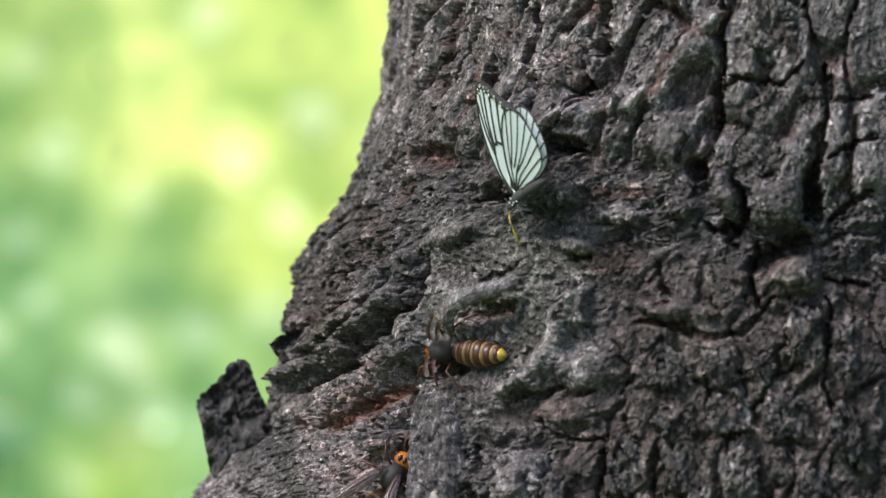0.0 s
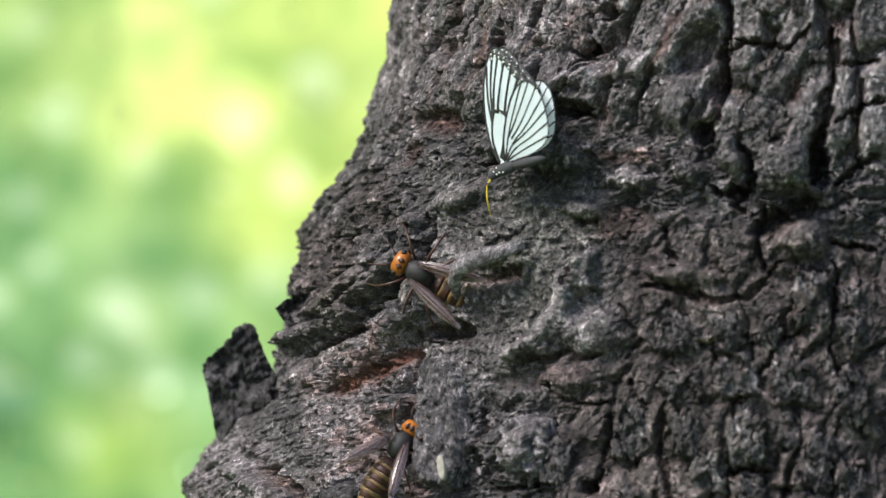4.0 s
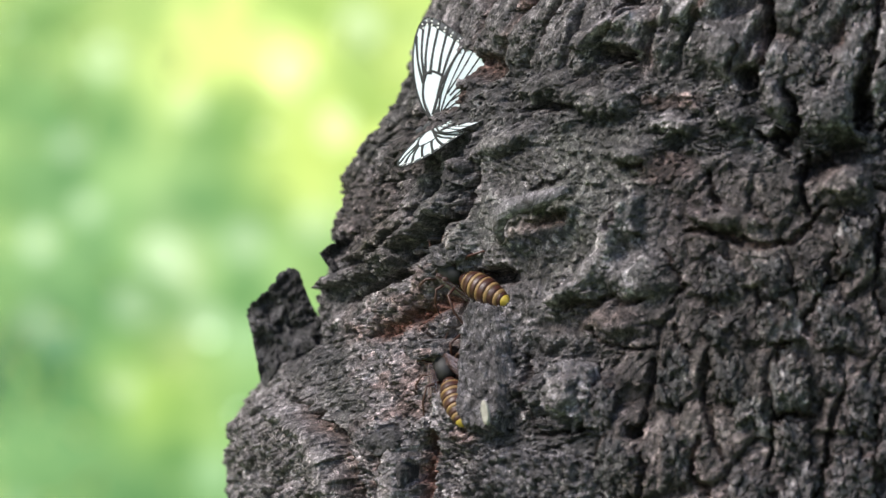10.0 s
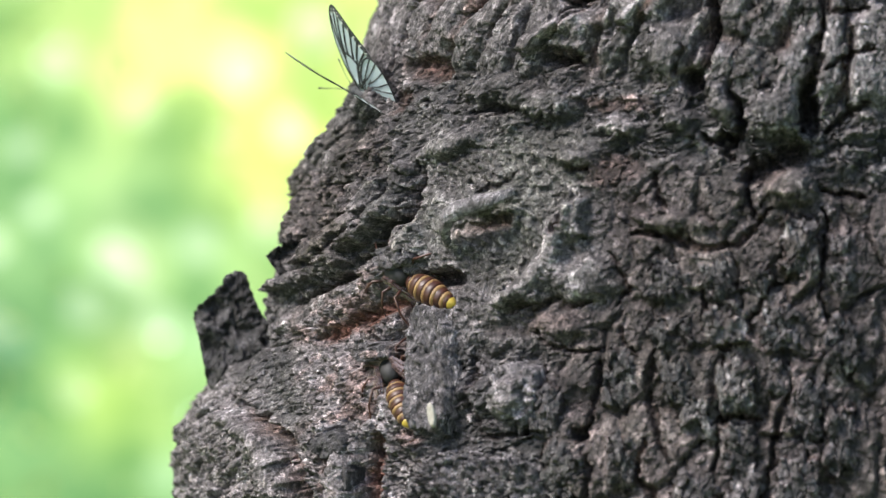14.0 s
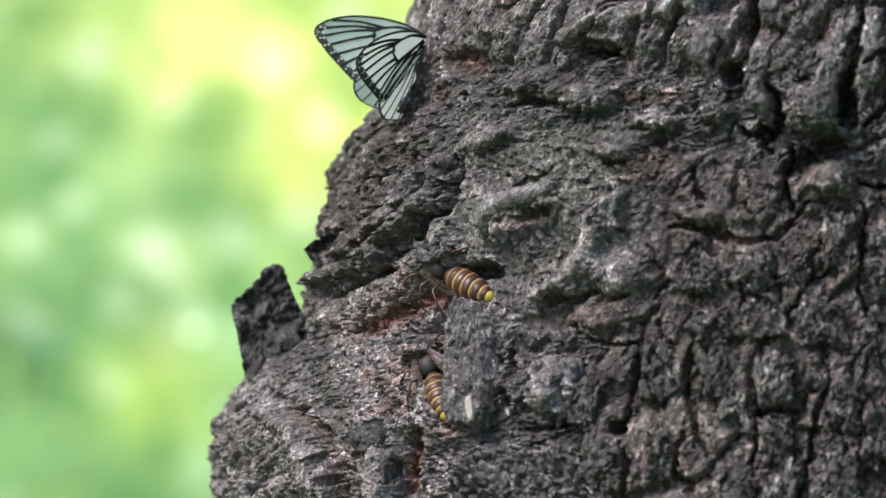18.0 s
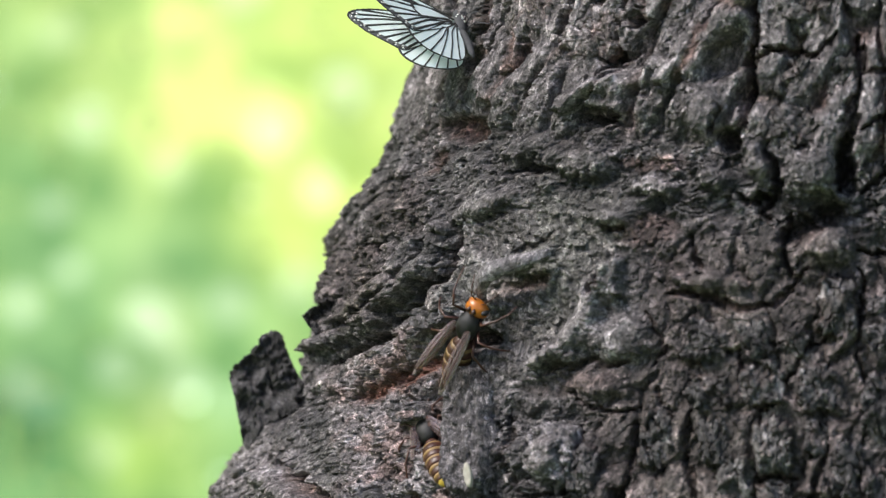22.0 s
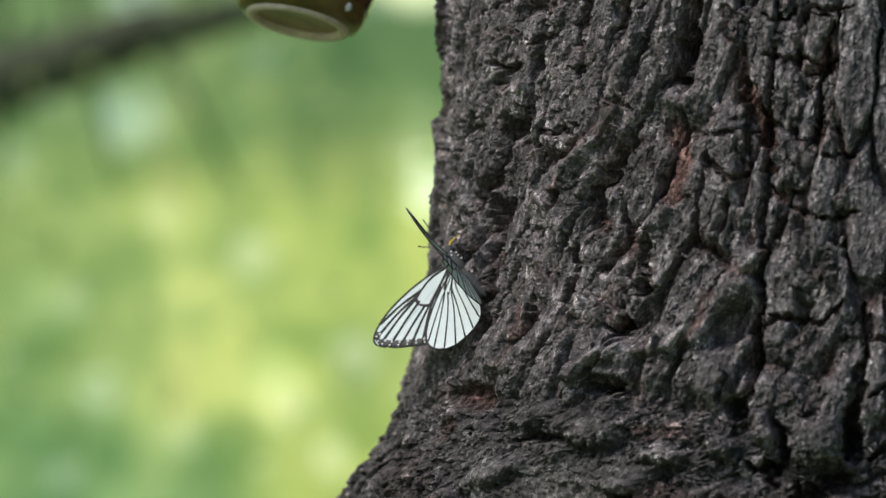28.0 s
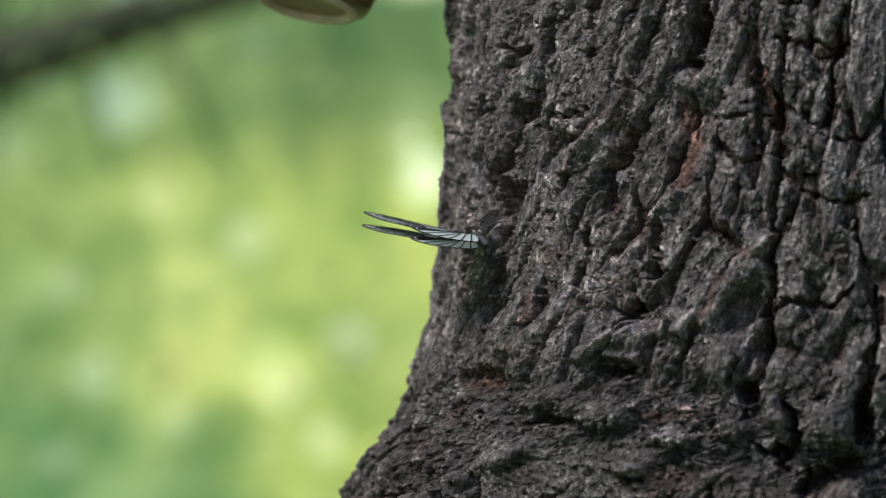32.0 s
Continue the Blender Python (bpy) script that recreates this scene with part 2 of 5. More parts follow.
def cells_tilted(x, y, seed):
    """As cells(), with a slope of its own for each cell."""
    ix, iy = np.floor(x), np.floor(y)
    f1, f2, ident, tilt = np.full(x.shape, 9.0, np.float32), np.full(x.shape, 9.0, np.float32), np.zeros(x.shape, np.float32), np.zeros(x.shape, np.float32)
    for dx in (-1, 0, 1):
        for dy in (-1, 0, 1):
            cx, cy = ix + dx, iy + dy
            px, py = cx + hashed(cx, cy, seed) * 0.9, cy + hashed(cx, cy, seed + 7) * 0.9
            d = np.hypot(px - x, py - y).astype(np.float32)
            nearer = d < f1
            f2 = np.where(nearer, f1, np.minimum(f2, d))
            ident = np.where(nearer, hashed(cx, cy, seed + 13), ident)
            tilt = np.where(nearer, (hashed(cx, cy, seed + 19) - 0.5) * (x - px) + (hashed(cx, cy, seed + 29) - 0.5) * (y - py), tilt)
            f1 = np.minimum(f1, d)
    return f1, f2, ident, tilt


def facets(x, y, seed, amount, crack=0.05, slope=2.0, deep=1.0):
    """Angular chips: each one at its own height and slope, with thin cracks between."""
    f1, f2, num, tilt = cells_tilted(x, y, seed)
    return amount * ((num - 0.5) + slope * tilt - deep * (1 - step(0.0, crack, f2 - f1)))


def broken(u, v, size, seed):
    """Angular offsets, one for each chip, at two sizes."""
    wu, wv = u + 1.2 * grain(u / 2, v / 2, seed + 3), v + 1.2 * grain(u / 2, v / 2, seed + 4)
    return (cells(wu / size, wv / (size * 1.3), seed)[2] - 0.5) + 0.5 * (cells(wu / (size * 0.42), wv / (size * 0.55), seed + 1)[2] - 0.5)


def step(a, b, x):
    s = np.clip((x - a) / (b - a), 0, 1)
    return s * s * (3 - 2 * s)


def ledges(x, y, octaves, seed, amount, levels=5.0):
    """Flaky relief: stepped layers with soft faces."""
    n = fbm(x, y, octaves + 1, seed, 0.6) * levels
    low = np.floor(n)
    return amount * ((low + step(0.74, 1.0, n - low)) * 0.75 + n * 0.25) / levels


# ---- the trunk ----
# Chart of the trunk's front: pixel positions in the camera's view; a step right or down is 0.2 mm at 1.5 m.
EYE_AWAY, LENS = 1.5, 7500.0
AXIS_X, AXIS_Y = 0.165, 0.17
EDGE_Z = [0.0, 0.55, 0.80, 0.876, 0.890, 0.902, 0.915, 0.925, 0.938, 0.948, 0.962, 0.975, 0.982, 0.992, 1.000, 1.010, 1.021, 1.030, 1.039, 1.047, 1.054, 1.064, 1.080, 1.120, 1.200, 1.4, 2.4]
EDGE_X = [-0.30, -0.17, -0.105, -0.0905, -0.0930, -0.0930, -0.0905, -0.083, -0.072, -0.062, -0.055, -0.053, -0.050, -0.049, -0.0485, -0.0430, -0.0395, -0.0325, -0.0265, -0.0215, -0.0180, -0.0125, -0.0050, -0.001, 0.001, 0.004, 0.03]
DEEP_Z, DEEP_Y = [0, 0.6, 0.9, 1.1, 1.3, 2.4], [0.33, 0.24, 0.19, 0.172, 0.168, 0.14]


def trunk_base(turn, z):
    """Point and outward way on the smooth trunk. turn: 0 at the left edge, 90 degrees at the front."""
    left = AXIS_X - np.interp(z, EDGE_Z, EDGE_X)
    deep = np.interp(z, DEEP_Z, DEEP_Y)
    wide = np.where(np.cos(turn) > 0, left, deep)
    x = AXIS_X - wide * np.cos(turn)
    y = AXIS_Y - deep * np.sin(turn)
    nx, ny = -np.cos(turn) / wide, -np.sin(turn) / deep
    n = np.hypot(nx, ny)
    return x, y, nx / n, ny / n


def along(px, py, pts):
    """Distance to a line of points, and the share of its length there."""
    best, share = np.full(px.shape, 1e9, np.float32), np.zeros(px.shape, np.float32)
    total = sum(math.dist(a, b) for a, b in zip(pts, pts[1:]))
    done = 0.0
    for a, b in zip(pts, pts[1:]):
        lx, ly = b[0] - a[0], b[1] - a[1]
        size = math.hypot(lx, ly)
        s = np.clip(((px - a[0]) * lx + (py - a[1]) * ly) / size ** 2, 0, 1)
        d = np.hypot(px - a[0] - s * lx, py - a[1] - s * ly)
        near = d < best
        share = np.where(near, (done + s * size) / total, share)
        best = np.minimum(best, d)
        done += size
    return best, share


class Relief:
    """Height in millimetres and surface tones over the chart; light and shade are partly painted in."""

    def __init__(self, turn, z):
        self.x0, self.y0, self.nx, self.ny = trunk_base(turn, z)
        away = self.y0 + EYE_AWAY
        self.cx = (784 + LENS * self.x0 / away).astype(np.float32)
        self.cy = (441 - LENS * (z - 1.0) / away).astype(np.float32)
        self.front = step(-0.25, 0.1, np.sin(turn))
        self.u, self.v = (turn * 180).astype(np.float32), (z * 1000).astype(np.float32)
        self.h = np.zeros(turn.shape, np.float32)
        self.red, self.pale, self.green, self.shade_and_dark = [np.zeros(turn.shape, np.float32) for _ in range(4)]
        self.jag_u, self.jag_v = broken(self.u, self.v, 5.5, 321), broken(self.u, self.v, 5.5, 331)
        self.wx = self.cx + 7 * fbm(self.u / 6, self.v / 6, 3, 301) + 10 * self.jag_u
        self.wy = self.cy + 7 * fbm(self.u / 6, self.v / 6, 3, 311) + 10 * self.jag_v

    def oval(self, x, y, rx, ry, turn=0.0, soft=0.5):
        c, s = math.cos(radians(turn)), math.sin(radians(turn))
        dx, dy = self.wx - x, self.wy - y
        r = np.hypot((dx * c + dy * s) / rx, (-dx * s + dy * c) / ry)
        return self.front * (1 - step(1 - soft, 1 + soft * 0.3, r))

    def knob(self, x, y, rx, ry, h, turn=0.0, soft=0.7, keep=0.3):
        m = self.oval(x, y, rx, ry, turn, soft)
        self.h = self.h * (1 - (1 - keep) * m) + 1.4 * h * m
        return m

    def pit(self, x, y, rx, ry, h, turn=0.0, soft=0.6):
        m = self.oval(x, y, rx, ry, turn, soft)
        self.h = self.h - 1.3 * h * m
        self.shade_and_dark = np.maximum(self.shade_and_dark, 0.7 * m)
        return m

    def ridge(self, pts, w, h, soft=0.9, calm=0.65):
        d, s = along(self.wx, self.wy, pts)
        ends = np.clip(np.minimum(s, 1 - s) * 5 + 0.35, 0, 1)
        m = self.front * (1 - step(1 - soft, 1.1, d / (w * ends)))
        self.h = self.h * (1 - calm * m) + 1.4 * h * m
        return m

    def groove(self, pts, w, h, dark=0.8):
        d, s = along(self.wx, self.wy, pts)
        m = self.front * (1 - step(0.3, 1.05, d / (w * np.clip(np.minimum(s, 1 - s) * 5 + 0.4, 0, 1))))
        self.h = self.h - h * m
        self.shade_and_dark = np.maximum(self.shade_and_dark, dark * m)
        return m


def bark(turn, z):
    r = Relief(turn, z)
    u, v, cx, cy = r.u, r.v, r.cx, r.cy
    # where each kind of bark lies
    wob = 45 * fbm(u / 25, v / 25, 3, 5)
    upper = 1 - step(120, 235, cy + wob - 0.10 * (cx - 900) * (cx > 900))
    right = step(1090, 1190, cx + wob) * step(330, 440, cy + wob) + step(980, 1060, cx + wob) * step(560, 640, cy + wob)
    right = np.clip(right, 0, 1) * (1 - upper)
    callus = step(790, 850, cx + wob) * (1 - step(1080, 1160, cx + wob)) * step(270, 330, cy + wob) * (1 - step(620, 700, cy + wob)) * (1 - right)
    wound = step(545, 600, cx + wob) * (1 - step(790, 830, cx + wob)) * step(520, 600, cy + wob + 0.5 * (cx - 700)) * (1 - upper)
    bulge = (1 - step(540, 610, cx + wob - 0.35 * (cy - 900))) * step(700, 780, cy + wob)
    crumbly = np.clip(1 - upper - right - callus - wound - bulge, 0, 1)

    # long leaning plates with deep furrows
    lean = np.interp(cx, [740, 900, 1150, 1400, 1600], [0.12, 0.38, 0.45, 0.2, 0.05]).astype(np.float32)
    bend, sway = fbm(u / 18, v / 30, 3, 21, 0.5), fbm(u / 5, v / 9, 3, 23, 0.5)
    q = u - lean * (v - 1060) + 4 * bend + 0.4 * sway + 1.6 * r.jag_u
    vv = v + 5 * fbm(u / 14, v / 18, 3, 27, 0.45) + 2.2 * r.jag_v
    flat = upper * step(1180, 1330, cx + wob)
    f1, f2, num = cells(q / 18, vv / 58, 31)
    gap = f2 - f1
    width = 0.10 + 0.30 * (0.5 + fbm(u / 20, v / 20, 2, 33))
    long_plate = 6.5 * step(0.0, 1.0, gap / width) + 3.2 * (num - 0.5)
    split = np.abs(fbm(q / 11, vv / 34, 4, 35, 0.6))
    long_plate = long_plate - 1.3 * (1 - 0.6 * flat) * (1 - step(0.0, 0.05, split))
    across = np.abs(fbm(q / 16, vv / 9, 4, 37, 0.6))
    long_plate = long_plate - 1.0 * (1 - step(0.0, 0.02, across))
    fibre = fbm(q / 0.9, v / 6, 4, 51, 0.65)
    qf, vf = q + 1.6 * fbm(u / 4, v / 6, 3, 53, 0.6), vv + 2.5 * fbm(u / 5, v / 6, 3, 54, 0.6)
    chips = facets(qf / 9, vf / 15, 56, 1.2, 0.03, 3.2, 0.5) + facets(qf / 3.6, vf / 6, 58, 0.5, 0.05, 3.0, 0.6)
    h_upper = long_plate + ledges(q / 12, vv / 40, 3, 55, 1.2) + chips * (1 - 0.55 * flat) + 0.7 * fibre * (1 - 0.4 * flat)

    # blocky plates
    pu = u + 5 * fbm(u / 16, v / 16, 3, 61, 0.4) + 1.3 * r.jag_u
    pv = v + 6 * fbm(u / 14, v / 14, 3, 67, 0.4) + 1.3 * r.jag_v
    f1, f2, num_b = cells(pu / 15, pv / 25, 71)
    gap_b = f2 - f1
    wide_b = 0.10 + 0.35 * (0.5 + fbm(u / 15, v / 15, 2, 73))
    h_right = 2.6 * step(0.0, 1.0, gap_b / wide_b) + 3.0 * (num_b - 0.5) + ledges(pu / 15, pv / 19, 3, 81, 1.4) + facets((pu + 1.5 * fbm(u / 4, v / 4, 3, 83)) / 9, (pv + 1.5 * fbm(u / 4, v / 4, 3, 84)) / 12, 82, 1.4, 0.03, 3.2, 0.5) + facets(pu / 3.4, pv / 4.4, 85, 0.5, 0.06, 3.0, 0.6) + 0.6 * fbm(u / 1.1, v / 3, 3, 86, 0.65)
    h_right = h_right - 0.7 * (1 - step(0.0, 0.03, np.abs(fbm(pu / 9, pv / 14, 4, 87, 0.6))))

    # crumbly crust
    su, sv = u + 0.35 * v + 6 * fbm(u / 9, v / 9, 4, 91, 0.6), v - 0.25 * u + 4 * fbm(u / 8, v / 8, 3, 93, 0.6)
    h_crumbly = ledges(su / 16, sv / 11, 3, 97, 6.0) + facets(su / 8, sv / 6, 98, 2.2, 0.05) + facets(su / 3, sv / 2.4, 99, 0.7, 0.08) - 1.2 * (1 - step(0.0, 0.04, np.abs(fbm(su / 10, sv / 7, 4, 101, 0.6))))

    h_callus = 1.0 + 3.6 * fbm(u / 20 + v / 36, v / 15, 3, 111, 0.45) + ledges(u / 6 + v / 8, v / 4, 3, 117, 0.7) + facets(u / 6 + v / 9, v / 5, 116, 0.7, 0.03, 3.0, 0.4) + facets(u / 3 + v / 5, v / 2.6, 118, 0.8, 0.06, 3.0, 0.6) - 1.0 * (1 - step(0.0, 0.03, np.abs(fbm(u / 9 + v / 14, v / 7, 4, 119, 0.6))))
    h_wound = ledges(u / 10, v / 8 + u / 18, 4, 121, 4.5) + ledges(u / 4.5, v / 2.6 + u / 6, 4, 127, 2.6) + facets(u / 4 + 3 * r.jag_u, v / 3 + u / 8, 128, 1.8, 0.06, 3.0) + facets(u / 1.7, v / 1.4 + u / 5, 129, 0.8, 0.08, 3.0)
    h_bulge = ledges(u / 9 - v / 12, v / 12, 5, 131, 6.0) + ledges(u / 2.6 - v / 5, v / 3.5, 4, 135, 1.6) + facets(u / 3 - v / 6, v / 4, 136, 1.6, 0.1) + 3.0 * fbm(u / 20, v / 16, 2, 137)
    r.h = upper * h_upper + right * h_right + crumbly * h_crumbly + callus * h_callus + wound * h_wound + bulge * h_bulge
    # furrow floors: dark inner bark with crevice shade painted in
    r.shade_and_dark = np.clip(upper * (1 - step(0.05, 0.5, gap / width)) * 0.7 + right * (1 - step(0.0, 0.4, gap_b / wide_b)) * 0.35, 0, 1)
    r.red = 0.4 * upper * (1 - step(0.1, 0.9, gap / width)) * step(0.0, 0.25, fbm(u / 18, v / 30, 2, 141)) + 0.35 * wound * step(0.0, 0.3, fbm(u / 9, v / 9, 3, 143)) + 0.22 * right
    # pale bark by zone; bulge and wound highlights are put into it too
    r.pale = np.clip(bulge * 1.0 + wound * 1.0 + callus * 0.4 + right * step(0.1, 0.4, num_b - 0.5) * 0.28 + upper * (0.44 + 0.4 * step(0.0, 0.45, num - 0.5)), 0, 1)
    r.green = np.clip(callus * 0.9 + crumbly * 0.6 + right * 0.6, 0, 1)
    landmarks(r)
    # fine relief everywhere
    r.h = r.h + (1 - 0.6 * upper - 0.45 * right) * 0.7 * fbm(u / 2.4, v / 2.4, 3, 151, 0.6, True) + 0.35 * fbm(u / 0.8, v / 0.8, 2, 161)
    # raised edges are paled by wear, with edge highlights put into the colour
    worn_and_lit = r.h - soften(r.h, 7)
    r.pale = np.clip(r.pale + (0.9 - 0.45 * right) * step(0.35, 1.5, worn_and_lit) * (0.6 + fbm(u / 12, v / 12, 3, 171)), 0, 1)
    return r


def soften(a, n):
    """Mean over a square of the grid."""
    for axis in (0, 1):
        wide = np.concatenate([np.repeat(a.take([0], axis), n + 1, axis), a, np.repeat(a.take([-1], axis), n, axis)], axis)
        total = np.cumsum(wide, axis, dtype=np.float64)
        k = a.shape[axis]
        a = ((total.take(range(2 * n + 1, 2 * n + 1 + k), axis) - total.take(range(0, k), axis)) / (2 * n + 1)).astype(np.float32)
    return a


def landmarks(r):
    """The marks of this one trunk that can be told apart, placed to fit the camera's view."""
    # upper bark: deep furrows, cross cracks, rusty furrows and raised ridges
    # groove darkness and ridge paleness also carry painted shade and light
    r.groove([(1233, -531), (1216, -461), (1203, -401), (1181, -366)], 20, 10, 0.95)
    r.groove([(929, -319), (896, -251), (866, -191), (837, -135)], 17, 9, 0.95)
    r.groove([(1091, -266), (1081, -211), (1059, -171), (1044, -106)], 18, 9, 0.95)
    r.groove([(963, -431), (957, -383)], 9, 5, 0.95)
    r.groove([(789, -591), (801, -481), (789, -381), (771, -261)], 13, 6, 0.95)
    r.groove([(877, -161), (871, -61), (856, 19), (844, 111)], 19, 7, 0.95)
    r.groove([(1286, -156), (1261, -91)], 11, 6, 0.95)
    r.groove([(867, -403), (899, -389), (929, -397)], 10, 7, 0.95)
    r.groove([(1456, -476), (1451, -391), (1441, -311), (1421, -241), (1391, -169)], 11, 7, 0.95)
    r.groove([(1011, -86), (1018, -21), (1005, 23)], 11, 8, 0.95)
    r.groove([(1339, -341), (1347, -221), (1339, -111), (1337, 19), (1331, 99), (1315, 194)], 11, 7, 0.95)
    r.groove([(1037, -521), (1027, -451), (1035, -371)], 10, 6, 0.95)
    r.groove([(1114, -501), (1099, -431)], 9, 5, 0.95)
    r.groove([(819, -251), (811, -161), (829, -61), (811, 59)], 10, 5, 0.95)
    r.groove([(1149, -101), (1134, -41), (1154, -11)], 10, 6, 0.95)
    r.groove([(1242, -236), (1274, -194), (1315, -201)], 7, 5, 0.9)
    r.groove([(1339, -484), (1379, -480), (1401, -501), (1439, -489), (1504, -497)], 6, 4, 0.9)
    r.groove([(1344, -415), (1379, -411), (1411, -405), (1439, -397), (1467, -409)], 6, 4, 0.9)
    r.groove([(1289, -525), (1339, -533)], 6, 4, 0.9)
    r.groove([(1129, -489), (1171, -533)], 6, 4, 0.9)
    r.groove([(939, -439), (1001, -451)], 6, 4, 0.9)
    r.groove([(947, -291), (989, -275), (1027, -287)], 7, 5, 0.9)
    r.groove([(1379, -247), (1413, -263)], 6, 4, 0.9)
    r.groove([(1439, -236), (1504, -234)], 6, 4, 0.9)
    r.groove([(1379, -149), (1439, -129), (1504, -129)], 7, 4, 0.9)
    r.groove([(1339, 61), (1379, 45), (1423, 55)], 7, 5, 0.9)
    r.groove([(849, -491), (899, -511), (939, -519)], 6, 4, 0.9)
    r.groove([(769, -241), (809, -245)], 5, 3, 0.9)
    r.groove([(1379, -561), (1401, -511)], 6, 4, 0.9)
    r.groove([(1069, -336), (1119, -319)], 5, 3, 0.9)
    r.groove([(949, -501), (1009, -509)], 5, 3, 0.9)
    r.groove([(1119, -11), (1164, -3)], 7, 5, 0.9)
    r.groove([(1239, -281), (1279, -271), (1324, -281)], 5, 3, 0.9)
    r.groove([(879, -441), (924, -463)], 5, 3, 0.9)
    r.red = np.maximum(r.red, 0.75 * r.groove([(1307, -369), (1334, -301), (1359, -236), (1369, -156)], 24, 5, 0.35))
    r.red = np.maximum(r.red, 0.7 * r.groove([(1182, -296), (1201, -231), (1179, -156)], 30, 4, 0.35))
    r.red = np.maximum(r.red, 0.6 * r.groove([(1061, -161), (1071, -101)], 18, 4, 0.35))
    r.red = np.maximum(r.red, 0.6 * r.groove([(771, -201), (775, -141)], 12, 2, 0.35))
    r.red = np.maximum(r.red, 0.6 * r.groove([(1284, -501), (1289, -441)], 14, 3, 0.35))
    r.red = np.maximum(r.red, 0.6 * r.groove([(1309, -141), (1317, -81)], 12, 3, 0.35))
    r.pale = np.maximum(r.pale, 0.8 * r.ridge([(1143, -486), (1115, -411), (1089, -341), (1067, -281), (1021, -229), (989, -179)], 27, 6.5))
    r.pale = np.maximum(r.pale, 0.7 * r.ridge([(931, -366), (901, -309)], 17, 5))
    r.pale = np.maximum(r.pale, 0.6 * r.ridge([(869, 141), (939, 101), (1011, 41)], 26, 4.5))
    r.pale = np.maximum(r.pale, 0.9 * r.ridge([(951, -176), (979, -141), (999, -101)], 20, 5))
    r.pale = np.maximum(r.pale, 0.7 * r.ridge([(1029, -571), (999, -521), (979, -471)], 18, 4.5))
    r.pale = np.maximum(r.pale, 0.6 * r.ridge([(884, -486), (914, -461), (874, -421)], 16, 4))
    r.pale = np.maximum(r.pale, 0.8 * r.ridge([(1175, -141), (1134, -91)], 16, 5))
    r.pale = np.maximum(r.pale, 0.5 * r.ridge([(759, 79), (819, 39), (839, -21)], 14, 3.5))
    r.pale = np.maximum(r.pale, 0.6 * r.ridge([(1104, -281), (1059, -221), (1019, -161)], 15, 4))
    r.pale = np.maximum(r.pale, 0.5 * r.ridge([(1119, 4), (1169, -21), (1201, -61)], 14, 4))
    r.pale = np.maximum(r.pale, 0.8 * r.ridge([(1180, 110), (1255, 30), (1332, -66)], 40, 7.5))
    r.pit(1285, 62, 36, 66, 5, 30)
    r.pit(1090, 62, 28, 20, 11, -20)
    r.pit(1132, -3, 20, 16, 10)
    r.pit(1215, -440, 24, 40, 9, 15)
    r.knob(1205, -338, 34, 30, 6)
    r.pit(1192, -372, 20, 10, 6)
    r.pale = np.maximum(r.pale, 0.9 * r.oval(809, -316, 18, 74, 6))
    r.pale = np.maximum(r.pale, 0.8 * r.ridge([(1008, 158), (1048, 122), (1100, 96)], 22, 7))
    r.pit(1050, 178, 46, 12, 9)
    r.pale = np.maximum(r.pale, 0.6 * r.ridge([(1075, 125), (1130, 100), (1190, 68)], 22, 5))
    r.pale = np.maximum(r.pale, 0.6 * r.ridge([(860, 120), (910, 70), (935, 20)], 24, 5))
    # the band below
    m = r.pit(815, 190, 46, 30, 5)
    r.red = np.maximum(r.red, 0.6 * m)
    r.red = np.maximum(r.red, 0.45 * r.pit(770, 245, 40, 16, 3, -30))
    r.pit(1290, 214, 22, 26, 13)
    r.knob(1338, 250, 26, 44, 7, -15)
    r.knob(1435, 268, 56, 50, 8)
    r.pit(1490, 240, 16, 70, 7)
    r.pit(1435, 360, 75, 26, 8, -28)
    r.pit(1345, 320, 22, 16, 6)
    r.pit(1060, 165, 40, 14, 6)
    r.knob(925, 225, 60, 26, 5, -10)
    r.pale = np.maximum(r.pale, 0.6 * r.knob(865, 318, 62, 22, 5, -24))
    r.groove([(840, 352), (890, 342)], 8, 2, 0.4)
    r.pale = np.maximum(r.pale, 0.5 * r.knob(1160, 290, 50, 20, 4))
    r.pit(935, 264, 42, 11, 6, -6)
    r.pale = np.maximum(r.pale, 0.3 * r.knob(1030, 245, 72, 36, 5))
    r.pale = np.maximum(r.pale, 0.4 * r.knob(1250, 165, 42, 60, 6, 6))
    r.groove([(1277, 145), (1256, 202)], 6, 4)
    r.groove([(1350, 225), (1378, 290), (1356, 318), (1340, 300)], 10, 7)
    r.knob(1262, 276, 40, 26, 5)
    r.red = np.maximum(r.red, 0.5 * r.oval(1150, 252, 70, 16))
    r.red = np.maximum(r.red, 0.45 * r.oval(1140, 372, 66, 36))
    r.knob(1075, 346, 36, 15, 4.5)
    r.groove([(1062, 366), (1098, 366)], 8, 5)
    r.groove([(1300, 300), (1330, 330), (1362, 358)], 8, 5)
    r.pale = np.maximum(r.pale, 0.3 * r.knob(1455, 396, 50, 40, 6))
    r.groove([(1518, 20), (1512, 130), (1492, 225), (1478, 300)], 13, 8)
    r.groove([(1325, 55), (1320, 130), (1306, 205)], 12, 7)
    r.groove([(1350, 40), (1400, 60), (1440, 62), (1480, 20)], 8, 5)
    for a, b in (((1525, 96), (1600, 82)), ((1512, 404), (1600, 420)), ((1515, 190), (1600, 150)), ((1510, 300), (1600, 250))):
        r.groove([a, b], 7, 5)
    r.groove([(1215, 380), (1235, 440)], 8, 4)
    r.groove([(1395, 340), (1380, 400), (1400, 450)], 9, 5)
